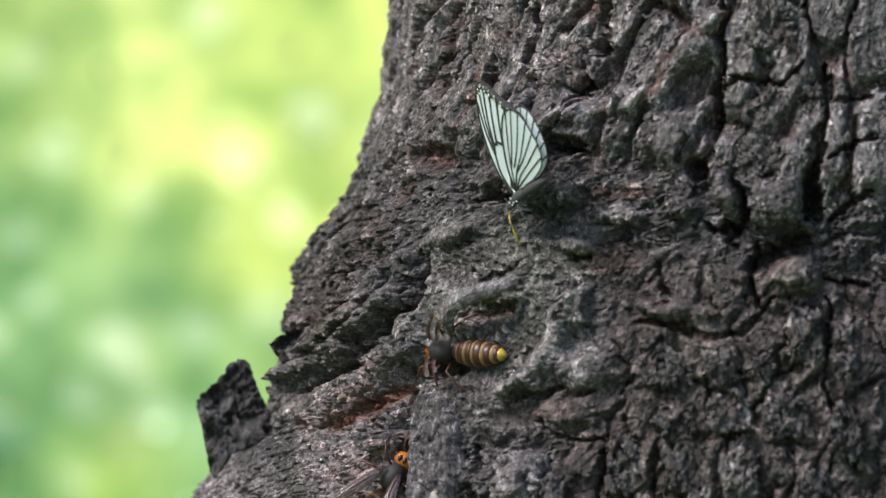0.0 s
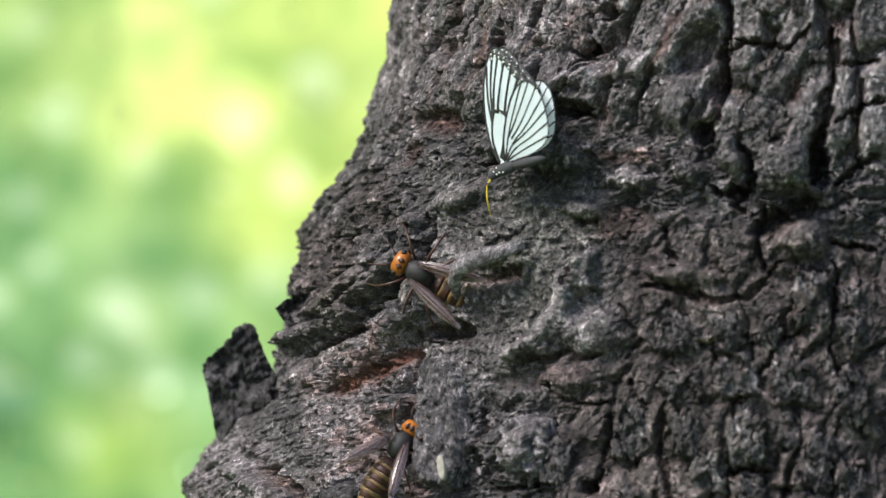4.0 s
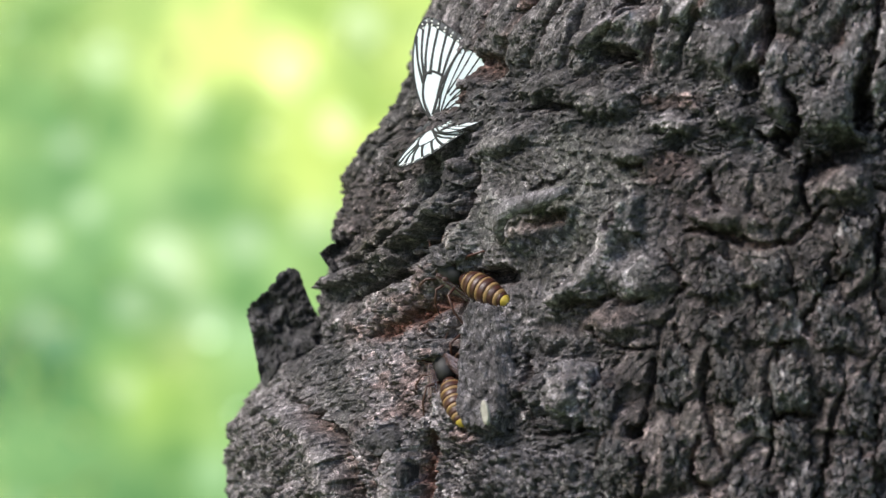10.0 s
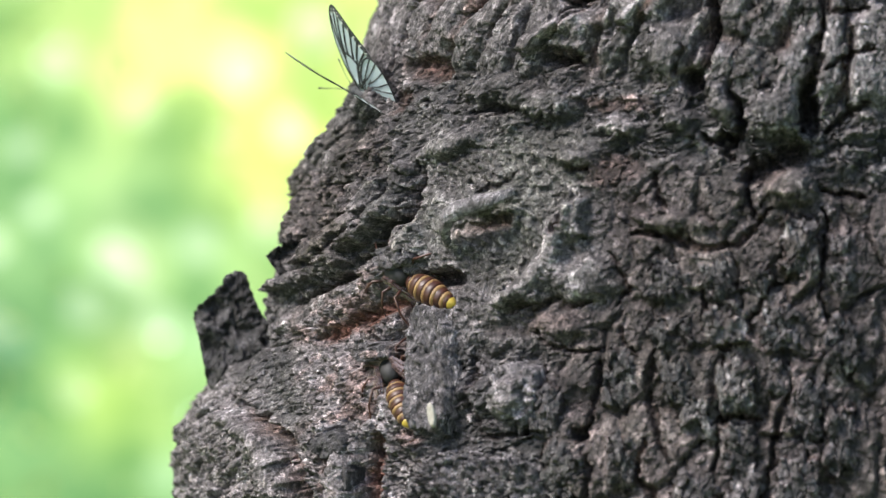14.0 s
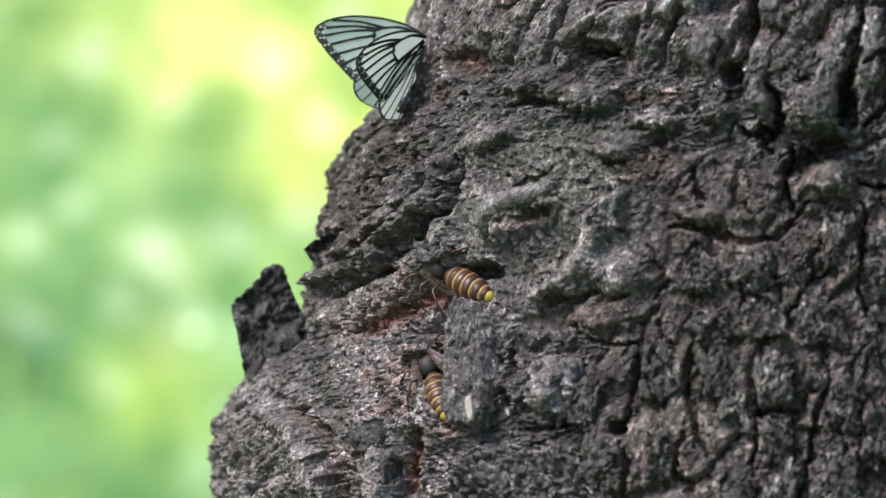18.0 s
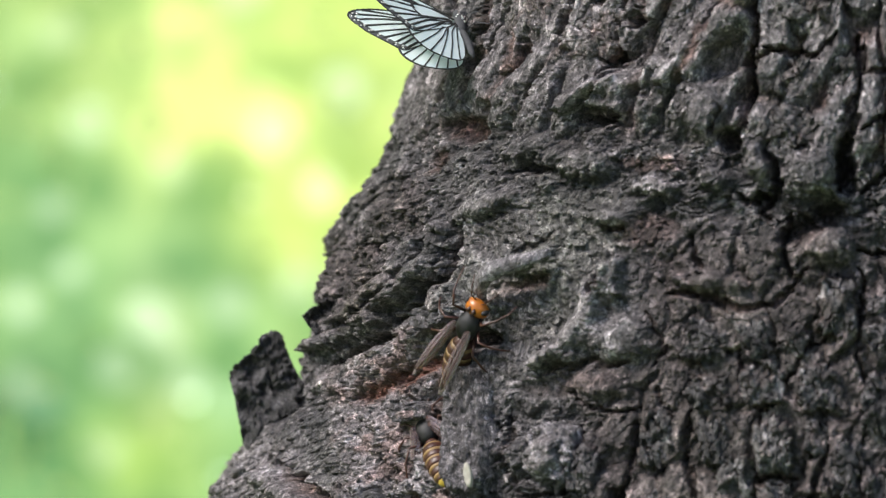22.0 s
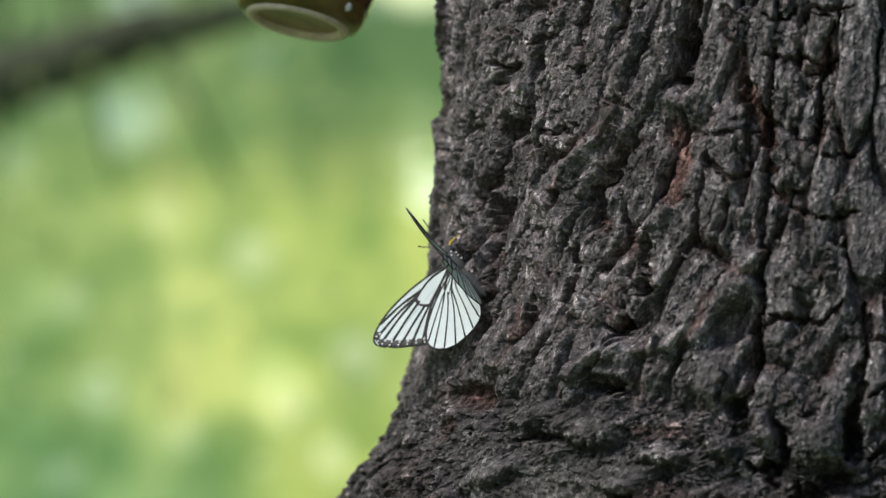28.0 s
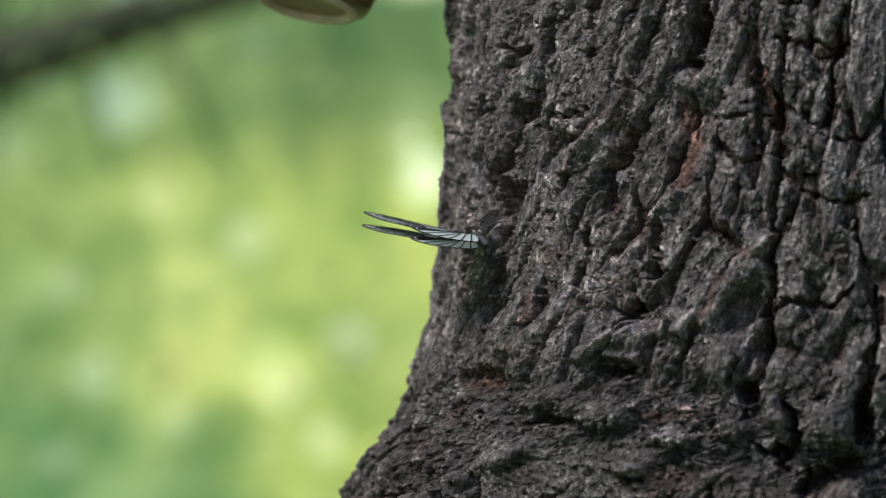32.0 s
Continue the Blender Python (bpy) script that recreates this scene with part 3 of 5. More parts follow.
    # callus: rolled lip, slits and the pale swelling
    r.pit(934, 462, 44, 13, 3, -20)
    r.red = np.maximum(r.red, 0.2 * r.oval(920, 478, 60, 28, -20))
    r.ridge([(868, 478), (882, 446), (925, 428), (978, 412)], 12, 2)
    r.groove([(902, 408), (948, 397), (978, 376)], 8, 2.2, 0.4)
    r.pale = np.maximum(r.pale, 0.9 * r.ridge([(948, 602), (1000, 578), (1040, 525), (1068, 435)], 30, 6))
    r.pale = np.maximum(r.pale, 0.5 * r.oval(950, 540, 70, 70))
    r.pit(1010, 640, 95, 26, 3, -6)
    r.groove([(955, 622), (1030, 606), (1110, 600)], 10, 4)
    r.ridge([(1082, 418), (1088, 485)], 20, 4.5)
    r.groove([(1058, 435), (1053, 480)], 9, 6)
    r.red = np.maximum(r.red, 0.4 * r.groove([(1180, 478), (1250, 488), (1310, 512), (1365, 500), (1425, 440)], 10, 4))
    r.ridge([(1190, 450), (1260, 462), (1320, 470)], 20, 4)
    # lumps and furrows of the lower side
    r.pale = np.maximum(r.pale, 0.3 * r.knob(1090, 562, 72, 40, 5))
    r.groove([(1138, 518), (1172, 570), (1150, 604)], 5.8, 3.1)
    r.knob(1055, 642, 62, 30, 4.5)
    r.groove([(1003, 654), (1060, 692), (1130, 690)], 5.8, 3.1)
    r.groove([(1515, 430), (1522, 500), (1508, 585), (1530, 640), (1522, 740)], 5.8, 3.7)
    r.groove([(1300, 580), (1310, 650), (1345, 690), (1390, 640), (1410, 590), (1450, 560)], 5.8, 3.7)
    r.groove([(1440, 700), (1458, 760), (1440, 810), (1428, 880), (1405, 965)], 7.2, 5)
    r.groove([(1335, 695), (1342, 760), (1335, 830), (1320, 905), (1330, 990)], 7.2, 4.3)
    r.groove([(1330, 818), (1365, 806), (1402, 812)], 6.5, 4.3)
    r.groove([(1212, 690), (1208, 770), (1226, 850), (1242, 885)], 9.4, 4.3)
    r.red = np.maximum(r.red, 0.4 * r.groove([(1196, 850), (1186, 920), (1226, 955)], 10.1, 3.7))
    r.groove([(1235, 1004), (1350, 1020), (1430, 1032), (1545, 1012)], 9.4, 5)
    r.groove([(1120, 710), (1112, 780), (1088, 832)], 7.9, 3.7)
    r.groove([(1095, 870), (1102, 950), (1090, 1010), (1140, 1018)], 7.2, 3.7)
    r.groove([(1160, 640), (1180, 720), (1160, 780)], 5.8, 2.5)
    r.pit(1085, 835, 18, 14, 7)
    r.groove([(890, 700), (885, 780), (905, 840), (980, 842)], 8.6, 3.7)
    r.groove([(1490, 860), (1500, 920), (1520, 985)], 5.8, 3.1)
    # left crust
    r.ridge([(560, 580), (640, 540), (700, 482), (762, 430), (790, 360)], 22, 5.5, 0.9, 0.3)
    r.ridge([(600, 530), (660, 490), (705, 440), (740, 380)], 18, 5)
    r.groove([(590, 556), (655, 515), (712, 460), (752, 400)], 8, 5)
    r.groove([(580, 606), (660, 566), (735, 505), (795, 430), (812, 350)], 12, 7)
    r.ridge([(770, 470), (800, 520), (790, 560)], 20, 4)
    r.pit(655, 400, 20, 14, 6)
    r.shade_and_dark = np.maximum(r.shade_and_dark, 0.6 * np.maximum(r.oval(625, 455, 95, 110, -30, 0.7), r.oval(700, 330, 80, 70, -30, 0.7)))
    # the sap wound
    r.pale = np.maximum(r.pale, 0.75 * r.ridge([(560, 650), (650, 596), (715, 566), (765, 540)], 30, 2.2, 0.9, 0.1))
    r.ridge([(720, 556), (762, 532), (792, 505), (800, 470)], 24, 4.5, 0.9, 0.2)
    r.pale = np.maximum(r.pale, 0.6 * r.ridge([(706, 702), (745, 690), (772, 684)], 18, 7))
    m = r.pit(700, 635, 88, 26, 1.2, -24)
    r.red = np.maximum(r.red, 0.5 * m)
    r.red = np.maximum(r.red, r.groove([(618, 666), (700, 634), (772, 604)], 17, 3.6, 0.0))
    r.pale = np.maximum(r.pale, 0.9 * r.oval(735, 622, 60, 14, -24))
    r.pit(835, 560, 44, 22, 9, -10)
    r.groove([(782, 545), (778, 590), (786, 640)], 12, 10, 0.9)
    r.groove([(776, 600), (768, 690), (776, 790)], 13, 7)
    # foot of the wound: columns and grooves
    r.groove([(485, 786), (557, 840), (581, 918), (608, 1040)], 17, 8, 1.0)
    r.ridge([(455, 800), (520, 845), (548, 930), (560, 1040)], 28, 4)
    r.knob(668, 930, 26, 110, 6, 3)
    r.groove([(630, 850), (636, 940), (646, 1050)], 10, 7)
    r.red = np.maximum(r.red, 0.8 * r.groove([(722, 830), (712, 920), (724, 1060)], 18, 6))
    r.pale = np.maximum(r.pale, 0.8 * r.oval(420, 800, 70, 45, -20))
    r.pale = np.maximum(r.pale, 0.9 * r.knob(972, 762, 44, 54, 7.5, 15))
    r.groove([(1020, 720), (1025, 800), (985, 830)], 10, 4)


def trunk_mesh(name, turns, zs, sink=None):
    t, z = np.meshgrid(turns, zs)
    r = bark(t, z)
    h = r.h * 0.001
    if sink is not None:
        h = np.where(sink(t, z), -0.016, h)
    verts = np.stack([r.x0 + r.nx * h, r.y0 + r.ny * h, z], -1).reshape(-1, 3).astype(np.float32)
    n, m = len(zs), len(turns)
    k = np.arange(n * m).reshape(n, m)
    faces = np.stack([k[:-1, :-1], k[:-1, 1:], k[1:, 1:], k[1:, :-1]], -1).reshape(-1, 4)
    me = bpy.data.meshes.new(name)
    me.vertices.add(len(verts))
    me.vertices.foreach_set("co", verts.ravel())
    me.loops.add(faces.size)
    me.loops.foreach_set("vertex_index", faces.ravel().astype(np.int32))
    me.polygons.add(len(faces))
    me.polygons.foreach_set("loop_start", np.arange(0, faces.size, 4, dtype=np.int32))
    me.update(calc_edges=True)
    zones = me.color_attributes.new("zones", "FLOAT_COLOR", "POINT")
    zones.data.foreach_set("color", np.stack([r.red, r.pale, r.green, r.shade_and_dark], -1).reshape(-1).astype(np.float32))
    me.shade_smooth()
    me.materials.append(BARK)
    return me


def chart(x, y, depth):
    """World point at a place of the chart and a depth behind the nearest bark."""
    return Vector(((x - 784) / LENS * (EYE_AWAY + depth), depth, 1.0 + (441 - y) / LENS * (EYE_AWAY + depth)))


def bark_at(x, y):
    """Depth of the smooth trunk at a place of the chart, and its outward way."""
    d = 0.06
    for _ in range(7):
        p = chart(x, y, d)
        left = AXIS_X - float(np.interp(p.z, EDGE_Z, EDGE_X))
        deep = float(np.interp(p.z, DEEP_Z, DEEP_Y))
        c = min((AXIS_X - p.x) / left, 0.985)
        s = math.sqrt(1 - c * c)
        d = 0.3 * d + 0.7 * (AXIS_Y - deep * s)
    return d, Vector((-c / left, -s / deep, 0)).normalized()


tree = thing("tree", pose(0, 0, 0), "old oak with deeply furrowed grey bark and a sap wound", "tree")
FRONT_TURN, FRONT_Z = (radians(-28), radians(116)), (0.858, 1.238)
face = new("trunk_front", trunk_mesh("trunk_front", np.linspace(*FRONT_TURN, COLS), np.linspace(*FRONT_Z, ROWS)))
face.parent = tree
tagged(face, "grey furrowed bark with a reddish wound and callus")
inner = lambda t, z: (t > FRONT_TURN[0] + 0.06) & (t < FRONT_TURN[1] - 0.06) & (z > FRONT_Z[0] + 0.02) & (z < FRONT_Z[1] - 0.02)
stem = new("trunk", trunk_mesh("trunk", np.linspace(-math.pi * 0.75, math.pi * 1.25, 361), np.linspace(-0.05, 2.4, 420), inner))
stem.parent = tree


# ---- ground and distance ----
def ground_and_distance():
    mat = simple_material("grass_ground", (0.09, 0.15, 0.04), 0.95, 3, 0.4)
    verts, faces = [], []
    for i in range(41):
        for j in range(41):
            x, y = (i - 20) ** 3 * 0.075, (j - 20) ** 3 * 0.075
            verts.append((x, y, 0.04 * noise.noise(Vector((x * 0.4, y * 0.4, 0)))))
    for i in range(40):
        for j in range(40):
            faces.append((i * 41 + j, i * 41 + 41 + j, i * 41 + 42 + j, i * 41 + j + 1))
    tagged(mesh_object("ground", verts, faces, mat), "grassy woodland ground round the trunk", "ground", kind="structure")

    # greenery far behind, too far to show leaves; its sunlight is painted as self-glow
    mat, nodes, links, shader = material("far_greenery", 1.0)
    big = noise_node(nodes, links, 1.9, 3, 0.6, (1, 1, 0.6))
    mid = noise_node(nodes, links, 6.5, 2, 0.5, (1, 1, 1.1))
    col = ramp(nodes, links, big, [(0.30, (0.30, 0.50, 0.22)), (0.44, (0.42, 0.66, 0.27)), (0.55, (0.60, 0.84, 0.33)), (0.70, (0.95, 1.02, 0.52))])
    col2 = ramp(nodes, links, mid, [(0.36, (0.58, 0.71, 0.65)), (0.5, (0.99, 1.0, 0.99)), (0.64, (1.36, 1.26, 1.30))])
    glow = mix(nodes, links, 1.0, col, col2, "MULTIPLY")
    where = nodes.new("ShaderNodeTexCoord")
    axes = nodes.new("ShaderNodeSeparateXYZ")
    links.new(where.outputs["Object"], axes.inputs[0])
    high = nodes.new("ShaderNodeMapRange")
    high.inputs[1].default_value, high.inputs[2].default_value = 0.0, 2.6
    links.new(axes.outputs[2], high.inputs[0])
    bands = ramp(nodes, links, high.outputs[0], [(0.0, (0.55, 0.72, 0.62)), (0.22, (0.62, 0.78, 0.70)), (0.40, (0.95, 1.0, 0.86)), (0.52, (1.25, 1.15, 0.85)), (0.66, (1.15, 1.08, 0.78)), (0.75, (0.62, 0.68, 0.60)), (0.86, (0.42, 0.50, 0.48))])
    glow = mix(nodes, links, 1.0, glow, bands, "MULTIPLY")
    # scattered pale discs painted in as lens blur
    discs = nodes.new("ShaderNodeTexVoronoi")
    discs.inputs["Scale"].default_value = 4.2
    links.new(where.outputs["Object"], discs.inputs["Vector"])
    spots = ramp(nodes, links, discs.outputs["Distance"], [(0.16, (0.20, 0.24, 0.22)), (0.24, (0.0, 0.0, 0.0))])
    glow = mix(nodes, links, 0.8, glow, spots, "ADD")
    # tiny bright dots added to the glow, to blur into discs
    blur_dots = nodes.new("ShaderNodeTexVoronoi")
    blur_dots.inputs["Scale"].default_value = 5.5
    links.new(where.outputs["Object"], blur_dots.inputs["Vector"])
    glints = ramp(nodes, links, blur_dots.outputs["Distance"], [(0.05, (1.0, 1.0, 1.0)), (0.07, (0.0, 0.0, 0.0))])
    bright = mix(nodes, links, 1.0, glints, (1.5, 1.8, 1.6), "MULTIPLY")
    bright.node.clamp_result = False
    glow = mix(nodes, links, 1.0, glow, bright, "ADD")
    # lighter and darker clumps, painted into the glow to fit the camera's view
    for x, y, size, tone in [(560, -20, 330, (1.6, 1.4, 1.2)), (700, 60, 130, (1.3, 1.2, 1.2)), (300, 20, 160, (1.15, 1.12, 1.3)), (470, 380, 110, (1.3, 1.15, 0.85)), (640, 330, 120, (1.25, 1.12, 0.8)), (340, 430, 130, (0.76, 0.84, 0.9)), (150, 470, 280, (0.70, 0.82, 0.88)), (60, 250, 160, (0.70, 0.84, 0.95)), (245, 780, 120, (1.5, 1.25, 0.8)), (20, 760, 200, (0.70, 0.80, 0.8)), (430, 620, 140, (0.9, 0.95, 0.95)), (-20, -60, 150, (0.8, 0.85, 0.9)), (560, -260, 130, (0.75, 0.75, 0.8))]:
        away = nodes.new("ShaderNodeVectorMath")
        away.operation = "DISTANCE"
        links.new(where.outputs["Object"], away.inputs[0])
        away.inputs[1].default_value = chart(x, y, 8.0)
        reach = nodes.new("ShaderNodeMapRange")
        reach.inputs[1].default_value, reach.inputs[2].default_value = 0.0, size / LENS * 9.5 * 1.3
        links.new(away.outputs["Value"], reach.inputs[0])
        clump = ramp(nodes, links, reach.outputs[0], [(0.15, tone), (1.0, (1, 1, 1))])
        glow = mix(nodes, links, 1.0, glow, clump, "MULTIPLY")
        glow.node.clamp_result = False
    # round lens-blur glints between the leaves, painted into the glow
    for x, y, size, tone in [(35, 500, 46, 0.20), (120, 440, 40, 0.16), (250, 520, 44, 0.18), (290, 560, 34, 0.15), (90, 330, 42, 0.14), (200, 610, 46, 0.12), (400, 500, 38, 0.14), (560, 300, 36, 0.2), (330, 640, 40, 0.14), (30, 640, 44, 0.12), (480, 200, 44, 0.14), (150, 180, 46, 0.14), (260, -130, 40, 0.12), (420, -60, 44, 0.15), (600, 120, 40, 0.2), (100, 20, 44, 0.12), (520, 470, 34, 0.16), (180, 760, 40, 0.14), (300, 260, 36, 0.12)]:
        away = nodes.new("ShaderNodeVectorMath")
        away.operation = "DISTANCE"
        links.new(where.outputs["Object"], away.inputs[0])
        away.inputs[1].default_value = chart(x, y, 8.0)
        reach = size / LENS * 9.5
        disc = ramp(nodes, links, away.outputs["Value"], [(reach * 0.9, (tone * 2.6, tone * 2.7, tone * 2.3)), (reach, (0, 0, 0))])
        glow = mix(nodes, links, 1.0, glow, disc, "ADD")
    # patches of open sky and bright discs between the leaves, painted into the glow
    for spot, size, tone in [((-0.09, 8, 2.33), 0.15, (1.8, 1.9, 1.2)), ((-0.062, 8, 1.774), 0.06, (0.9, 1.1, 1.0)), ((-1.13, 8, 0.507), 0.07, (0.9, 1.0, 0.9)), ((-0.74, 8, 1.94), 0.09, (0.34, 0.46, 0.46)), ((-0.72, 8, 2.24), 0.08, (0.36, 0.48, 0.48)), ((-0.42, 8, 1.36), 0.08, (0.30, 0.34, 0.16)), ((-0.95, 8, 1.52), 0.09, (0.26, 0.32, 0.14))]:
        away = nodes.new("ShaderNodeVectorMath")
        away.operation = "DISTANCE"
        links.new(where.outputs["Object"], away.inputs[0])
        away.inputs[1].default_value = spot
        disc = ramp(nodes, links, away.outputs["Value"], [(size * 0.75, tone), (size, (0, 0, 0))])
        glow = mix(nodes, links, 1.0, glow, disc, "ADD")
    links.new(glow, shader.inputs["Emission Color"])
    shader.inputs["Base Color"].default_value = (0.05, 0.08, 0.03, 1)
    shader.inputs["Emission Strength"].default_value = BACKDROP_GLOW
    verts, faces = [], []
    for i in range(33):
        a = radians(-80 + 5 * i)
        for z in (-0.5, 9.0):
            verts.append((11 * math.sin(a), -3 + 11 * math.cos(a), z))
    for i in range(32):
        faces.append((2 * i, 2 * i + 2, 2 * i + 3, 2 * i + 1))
    tagged(mesh_object("backdrop", verts, faces, mat), "bright yellow-green foliage far behind, out of focus, its sunlight painted as glow", "foliage", kind="structure")



def greenery():
    """A dark limb and leafy sprays some metres behind the trunk."""
    limb = thing("far_tree", pose(0, 0, 0), "dark neighbouring tree with a low limb, out of focus", "tree")
    dark = simple_material("far_bark", (0.085, 0.095, 0.055), 0.9, 12, 0.4)
    part("trunk", tube([(-2.3, 6, 0), (-2.25, 6, 1.2), (-2.2, 6, 2.4), (-2.1, 6, 4.2)], [0.24, 0.19, 0.17, 0.12], 16), dark, limb)
    part("limb", tube([(-2.2, 6, 1.45), (-1.5, 6, 1.66), (-0.85, 6, 1.80), (-0.55, 6, 1.90), (-0.36, 6.05, 1.95), (-0.26, 6.1, 2.0)], [0.12, 0.09, 0.068, 0.05, 0.03, 0.01], 12), dark, limb)
    rng = random.Random(4)
    for name, label, centre, spread, count, size, colour, glow in [
            ("bush", "yellow-green leafy bush behind the trunk, out of focus", (-1.0, 4.6, 0.75), (0.75, 0.5, 0.42), 420, 0.016, (0.50, 0.66, 0.26), (0.85, 0.95, 0.45)),
            ("leafy_spray", "bright hanging spray of leaves, out of focus", (-0.75, 5.4, 1.5), (0.8, 0.5, 0.38), 260, 0.016, (0.65, 0.75, 0.32), (0.9, 0.97, 0.5)),
            ("bush", "dense green shrub behind the trunk, out of focus", (0.4, 6.0, 0.9), (0.9, 0.5, 0.75), 300, 0.018, (0.50, 0.66, 0.26), (0.8, 0.9, 0.4))]:
        ob = thing(name, pose(*centre), label, "plant")
        verts, faces = [], []
        for _ in range(count):
            p = Vector([rng.gauss(0, 0.5) * s for s in spread])
            m = Matrix.Translation(p) @ Euler((rng.uniform(0, 6.3), rng.uniform(0, 6.3), rng.uniform(0, 6.3))).to_matrix().to_4x4() @ Matrix.Scale(size * rng.uniform(0.6, 1.4), 4)
            k = len(verts)
            verts += [m @ Vector(v) for v in [(-1, 0, 0), (-0.4, -0.42, 0.05), (-0.4, 0.42, 0.05), (0.35, -0.4, 0.08), (0.35, 0.4, 0.08), (1, 0, -0.1)]]
            faces += [(k, k + 1, k + 2), (k + 1, k + 3, k + 4, k + 2), (k + 3, k + 5, k + 4)]
        tagged(mesh_object("leaves", verts, faces, leaf_material(name + "_leaf", colour, glow), ob), kind="stuff")
        foot = centre[2] if name == "bush" else -(2.6 - centre[2])
        for k in range(5):
            x = spread[0] * (k - 2) * 0.16
            part("stem", tube([(x * 0.4, 0, -foot), (x * 0.8, 0.02, -foot * 0.4), (x * 1.5, 0, 0.2 * spread[2])], [0.010, 0.008, 0.004], 6), dark, ob)


ground_and_distance()
greenery()


# ---- butterfly ----
def wing_membrane_material():
    mat, nodes, links, shader = material("wing_membrane", 0.45)
    n = noise_node(nodes, links, 900, 3, 0.6)
    m = noise_node(nodes, links, 120, 3, 0.6)
    col = mix(nodes, links, 0.5, ramp(nodes, links, n, [(0.3, (0.70, 0.82, 0.85)), (0.7, (0.80, 0.89, 0.91))]), ramp(nodes, links, m, [(0.3, (0.68, 0.79, 0.80)), (0.7, (0.84, 0.88, 0.88))]))
    links.new(col, shader.inputs["Base Color"])
    trans = nodes.new("ShaderNodeBsdfTranslucent")
    trans.inputs[0].default_value = (0.90, 0.96, 0.94, 1)
    mixer = nodes.new("ShaderNodeMixShader")
    mixer.inputs[0].default_value = 0.3
    links.new(shader.outputs[0], mixer.inputs[1])
    links.new(trans.outputs[0], mixer.inputs[2])
    links.new(mixer.outputs[0], nodes["Material Output"].inputs[0])
    return mat


MEMBRANE = wing_membrane_material()
VEIN = simple_material("dark_wing_scales", (0.018, 0.018, 0.017), 0.7, 300)
BORDER = simple_material("grey_wing_scales", (0.06, 0.062, 0.064), 0.7, 300)
FUZZ = simple_material("black_body_scales", (0.045, 0.045, 0.048), 0.8, 500)
SPOT = simple_material("white_scales", (0.75, 0.75, 0.70), 0.7, 300)
YELLOW = simple_material("yellow_tongue", (0.75, 0.55, 0.06), 0.4, 300)

# wing outlines and veins, in centimetres: forward along the body, and away from it
FORE_EDGE = [(0.0, 0.05), (0.28, 0.7), (0.42, 1.5), (0.44, 2.3), (0.36, 3.0), (0.18, 3.6), (-0.05, 4.0), (-0.28, 4.18), (-0.55, 4.15), (-0.9, 3.9), (-1.25, 3.55), (-1.6, 3.15), (-1.95, 2.75), (-2.2, 2.4), (-2.15, 2.15), (-1.6, 1.4), (-0.9, 0.6), (-0.3, 0.08)]
HIND_EDGE = [(-0.2, 0.05), (-0.45, 0.8), (-0.95, 1.6), (-1.5, 2.2), (-2.0, 2.48), (-2.45, 2.42), (-2.78, 2.12), (-2.96, 1.7), (-3.0, 1.2), (-2.94, 0.7), (-2.75, 0.3), (-2.35, 0.05), (-1.6, -0.05), (-0.8, 0.0)]
FORE_VEINS = [[(0.0, 0.1), (0.18, 0.9), (0.1, 1.5), (-0.05, 1.9)], [(0.08, 1.6), (0.2, 2.5), (0.15, 3.6)], [(0.0, 1.8), (0.0, 2.8), (-0.25, 4.1)], [(-0.05, 1.9), (-0.22, 2.9), (-0.6, 4.1)], [(-0.25, 1.85), (-0.5, 2.7), (-0.95, 3.85)], [(-0.6, 1.75), (-0.85, 2.5), (-1.28, 3.5)], [(-0.1, 0.25), (-0.42, 0.9), (-0.68, 1.5), (-1.1, 2.3), (-1.62, 3.12)], [(-0.55, 1.2), (-1.1, 1.9), (-1.95, 2.72)], [(-0.4, 0.85), (-1.1, 1.6), (-2.1, 2.5)], [(-0.15, 0.2), (-0.9, 1.0), (-2.15, 2.25)], [(0.0, 1.9), (-0.35, 1.95), (-0.75, 1.65)]]
HIND_VEINS = [[(-0.25, 0.1), (-0.75, 0.9), (-1.35, 1.65), (-2.05, 2.45)], [(-0.75, 0.85), (-1.45, 1.45), (-2.45, 2.4)], [(-0.85, 0.75), (-1.6, 1.2), (-2.78, 2.1)], [(-0.25, 0.1), (-0.9, 0.6), (-1.7, 0.95), (-2.95, 1.65)], [(-0.85, 0.55), (-1.75, 0.78), (-3.0, 1.2)], [(-0.3, 0.08), (-0.95, 0.38), (-1.8, 0.52), (-2.9, 0.75)], [(-0.3, 0.06), (-1.2, 0.2), (-2.7, 0.32)]]


def smooth_line(pts, n):
    """n points along a rounded line through pts."""
    pts = [Vector((*p, 0)) for p in pts]
    out = []
    for k in range(n):
        s = k / (n - 1) * (len(pts) - 1)
        i = min(int(s), len(pts) - 2)
        f = s - i
        a, b, c, d = pts[max(i - 1, 0)], pts[i], pts[i + 1], pts[min(i + 2, len(pts) - 1)]
        p = 0.5 * ((2 * b) + (c - a) * f + (2 * a - 5 * b + 4 * c - d) * f * f + (3 * b - a - 3 * c + d) * f ** 3)
        out.append((p.x, p.y))
    return out


def wing_place(x, r, lift=0.0):
    """Wing point in metres in the hinge's space; the wing stands up from the body, slightly bowed."""
    bow = 0.05 * math.sin(r * 0.75) + 0.03 * math.sin(x * 1.9 + r)
    return Vector((x * 0.01, (bow + lift) * 0.01, r * 0.01))


